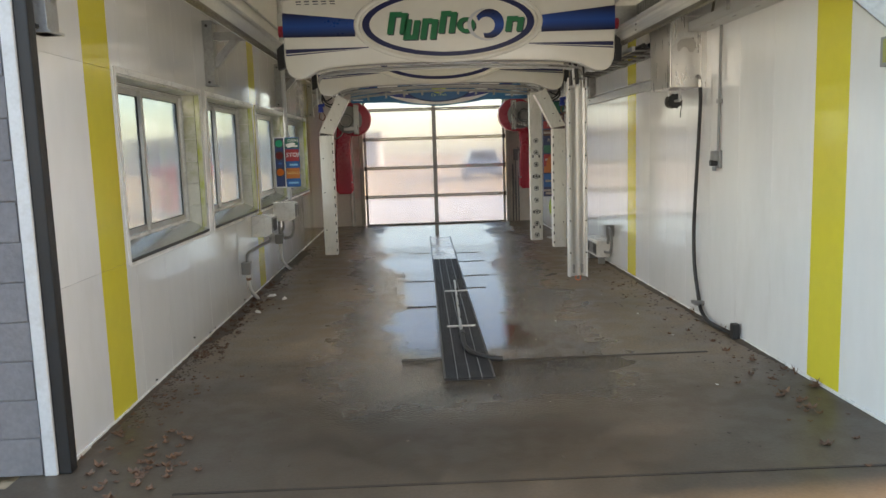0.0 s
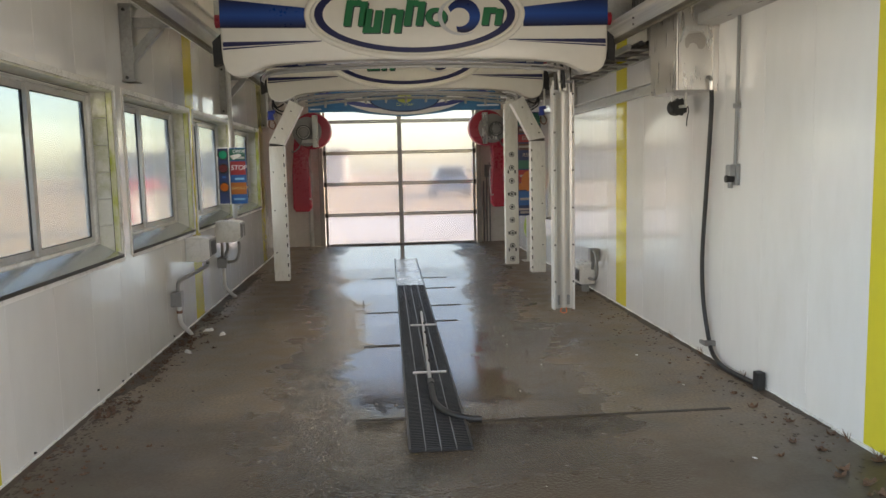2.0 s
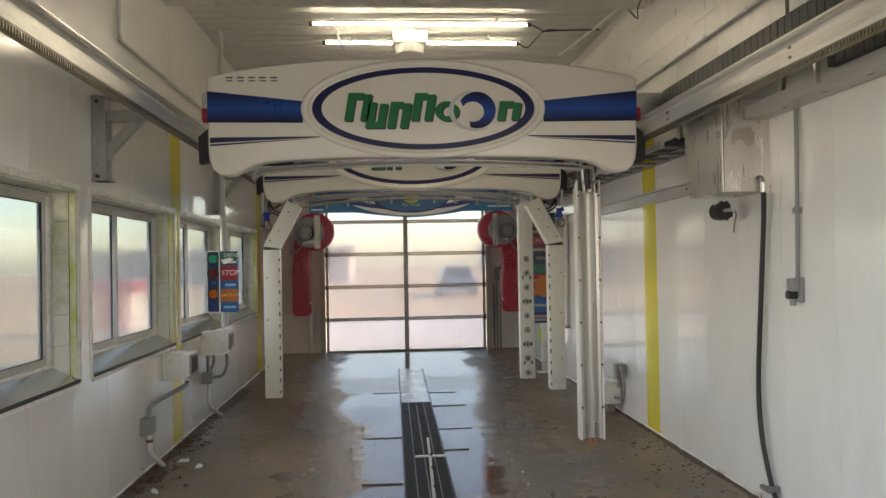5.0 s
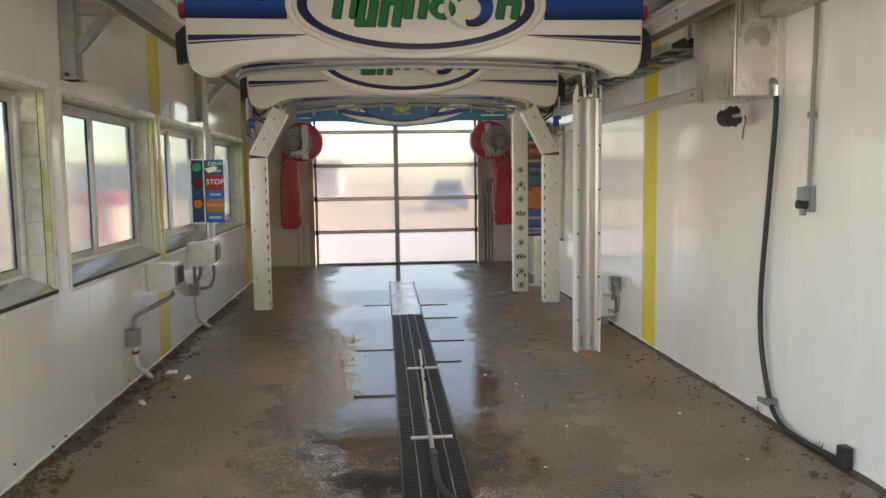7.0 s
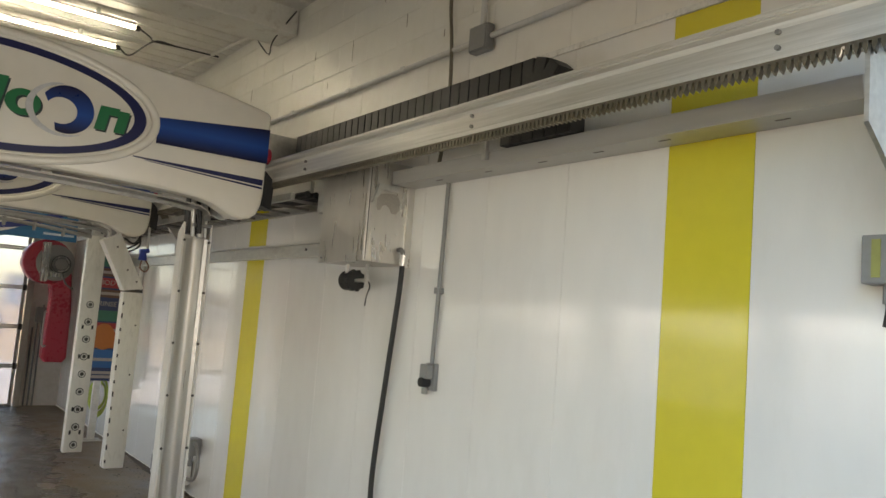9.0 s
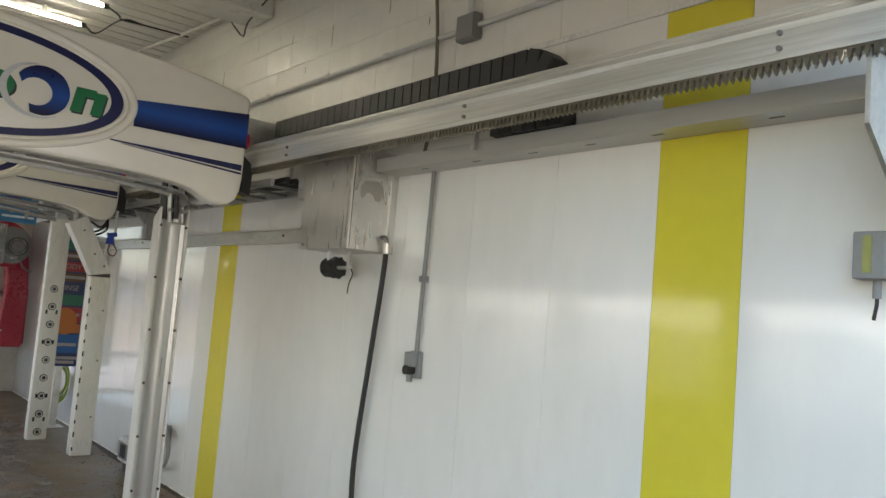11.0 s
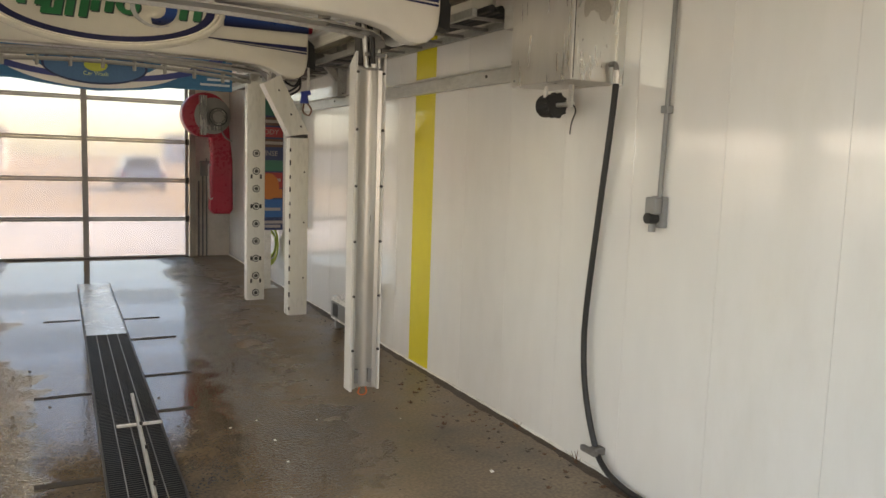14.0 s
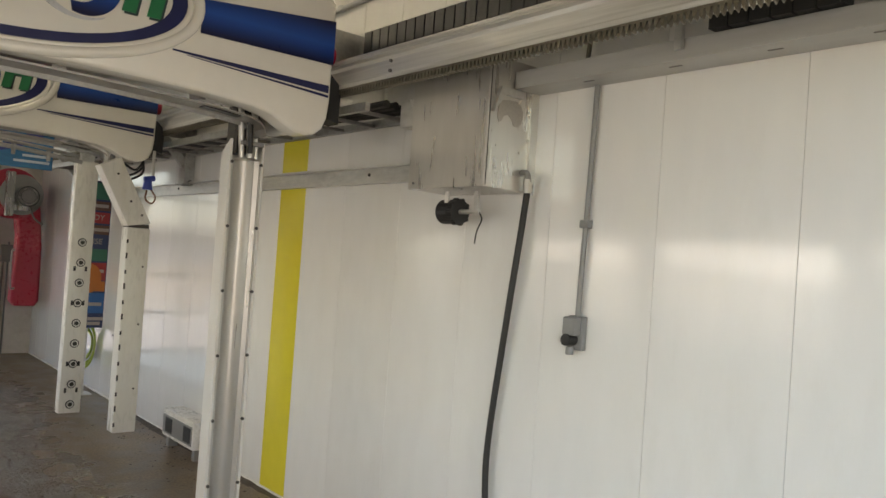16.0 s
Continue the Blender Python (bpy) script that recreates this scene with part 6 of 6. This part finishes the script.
ROOF = mat("grey_roof", (0.25, 0.22, 0.20), 0.8, vary=0.2, scale=1)
distant_or_blocker_building(-14, 74, 22, 10, 2.7, mat("dull_render", (0.36, 0.34, 0.33), 0.8, vary=0.15, scale=1), ROOF)
distant_or_blocker_building(30, 135, 26, 10, 4.0, mat("tan_render", (0.62, 0.57, 0.58), 0.8, vary=0.15, scale=1), ROOF)
# next two are unseen, added to hold back sky light at the entrance
distant_or_blocker_building(11.5, -9, 9, 24, 7.5, PALE, ROOF)
distant_or_blocker_building(2, -26, 46, 8, 11.0, PALE, ROOF, 180)
distant_or_blocker_building(-48, 42, 24, 10, 5.0, PALE, ROOF, 55)


def kiosk(x, y):
    k = empty("fuel_kiosk", "red and white service post outside the windows", "service post", at=(x, y, -0.03))
    part("plinth", B(x - 0.8, x + 0.8, y - 0.9, y + 0.9, -0.03, 0.10, bev=0.02), PALE, k)
    part("body", B(x - 0.35, x + 0.35, y - 0.45, y + 0.45, 0.10, 1.05, bev=0.03), WHITE_PAINT, k)
    part("canopy", B(x - 0.55, x + 0.55, y - 0.62, y + 0.62, 1.02, 1.32, bev=0.06), RED, k, "red rounded top")
    part("side", B(x - 0.37, x + 0.37, y - 0.62, y - 0.44, 0.10, 1.05, bev=0.02), RED, k)


kiosk(-6.5, 21.9)


def parked_car(x, y):
    """Grey-blue car seen from behind, beyond the exit."""
    c = empty("parked_car", "grey-blue car parked beyond the exit", "car", at=(x, y, -0.03))
    paint = mat("grey_blue_paint", (0.20, 0.23, 0.28), 0.25, vary=0.1, coat=0.6)
    out = [(-0.90, 0.25), (-0.90, 0.72), (-0.86, 0.85), (0.86, 0.85), (0.90, 0.72), (0.90, 0.25)]
    part("body", prism([(x + p, q) for p, q in out], y, y + 4.3, bev=0.08), paint, c, smooth=True)
    part("cabin", prism([(x + p, q) for p, q in ((-0.80, 0.84), (-0.60, 1.42), (0.60, 1.42), (0.80, 0.84))], y + 0.5, y + 3.0, bev=0.07), paint, c, smooth=True)
    part("rear_window", prism([(x + p, q) for p, q in ((-0.66, 0.95), (-0.54, 1.34), (0.54, 1.34), (0.66, 0.95))], y + 0.49, y + 0.52), BLACK, c)
    for s in (-1, 1):
        part("tail_light", B(x + s * 0.76 - 0.11, x + s * 0.76 + 0.11, y - 0.01, y + 0.04, 0.62, 0.78, bev=0.02), SIGN_RED, c)
        for yy in (y + 0.8, y + 3.4):
            wh = part("wheel", C((x + s * 0.72, yy, 0.29), (x + s * 0.92, yy, 0.29), 0.32, 24), BLACK, c)
            part("rim", C((x + s * 0.90, yy, 0.29), (x + s * 0.925, yy, 0.29), 0.19, 16), ALU, wh)


parked_car(3.5, 38.0)
thing("pavement", B(-4, 5, Y1 + 0.2, 25, -0.2, -0.012), mat("pale_concrete", (0.50, 0.46, 0.41), 0.6, vary=0.2, scale=2, bump=0.2), "pale concrete apron beyond the exit", "pavement", kind="structure")

# ---------------------------------------------------------------- wall panels and blocks
def panel_edges(y0, y1, yellows, start, pitch=0.585):
    """Strips (from, to, yellow) between y0 and y1."""
    strips, y = [], y0
    marks = sorted(yellows)
    for a, b in marks + [(y1, y1)]:
        seam = start
        while seam <= y + 0.08:
            seam += pitch
        while seam < a - 0.08:
            strips.append((y, seam, False))
            y = seam
            seam += pitch
        if a > y:
            strips.append((y, a, False))
        if b > a:
            strips.append((a, b, True))
        y = b
    return strips


def clad(wall, x0, x1, strips, z0, z1):
    for a, b, yellow in strips:
        part("panel", B(x0, x1, a + 0.0008, b - 0.0008, z0, z1, bev=0.0015), YELLOW_PANEL if yellow else WHITE_PANEL, wall)


YR = [(4.54, 4.93), (8.93, 9.285)]
clad(wall_right, XR, XR + PT, panel_edges(Y0 - 0.2, Y1, YR, 4.915), 0.002, ZP)
YL = [(4.585, 4.985), (9.14, 9.50), (13.80, 14.22)]
rows = panel_edges(Y0 - 0.02, Y1, YL, 3.99)
clad(wall_left, XL - PT, XL, rows, 0.002, WZ0 - 0.014)
clad(wall_left, XL - PT, XL, rows, WZ1 + 0.014, ZP)
for a, b in ((Y0 - 0.02, 5.06), (7.0, 7.22), (9.24, 9.42), (11.44, 11.64), (13.80, Y1)):
    clad(wall_left, XL - PT, XL, [(max(p, a), min(q, b), yl) for p, q, yl in rows if q > a + 0.01 and p < b - 0.01], WZ0 - 0.013, WZ1 + 0.013)
thing("trim", B(XR - 0.010, XR, Y0, Y1, ZP, ZP + 0.03, bev=0.003), TRIM_WHITE, "white cap trim above the wall panels", "trim", kind="structure")
thing("trim", B(XL, XL + 0.010, Y0, Y1, ZP, ZP + 0.03, bev=0.003), TRIM_WHITE, "white cap trim above the wall panels", "trim", kind="structure")

grey = mesh_of("block", B(-0.1975, 0.1975, -0.008, 0.004, -0.0965, 0.0965, bev=0.004), GREY_BLOCK)
for r in range(14):
    z = 0.1 + r * 0.2
    for k in range(3):
        piece("block", grey, wall_entrance, (XL - 0.278 - k * 0.4 - (0.2 if r % 2 else 0), Y0 - 0.10, z))
    if r % 2:
        ob = piece("block", grey, wall_entrance, (XL - 0.170, Y0 - 0.10, z))
        ob.scale = (0.48, 1, 1)

# painted block courses above the panels
upper = mesh_of("block", B(-0.0035, 0.003, -0.199, 0.199, -0.099, 0.099, bev=0.0018), BLOCK_PAINT)
for r in range(6):
    z = ZP + 0.03 + 0.1 + r * 0.2
    y = Y0 + 0.2 + (0.2 if r % 2 else 0)
    while y < Y1 - 0.2:
        piece("block", upper, wall_right, (XR + PT, y, z))
        y += 0.4
# short dark drips below chips in the paint
DRIP = mat("rusty_drip", (0.16, 0.12, 0.07), 0.7, vary=0.4, scale=20)
for y, z, h in ((7.05, 3.62, 0.09), (7.75, 3.55, 0.16), (8.35, 3.70, 0.07), (8.1, 3.42, 0.05), (6.75, 3.80, 0.08), (5.75, 3.52, 0.11), (5.4, 3.78, 0.06), (6.62, 3.44, 0.05), (7.35, 3.88, 0.10), (9.6, 3.6, 0.12)):
    part("drip", prism([(-0.003, 0), (0.004, 0.01), (0.003, h), (-0.002, h)], 0, 0.0016), DRIP, wall_right).matrix_basis = pose(XR + PT - 0.0045, y, z, 0, 0, -90)
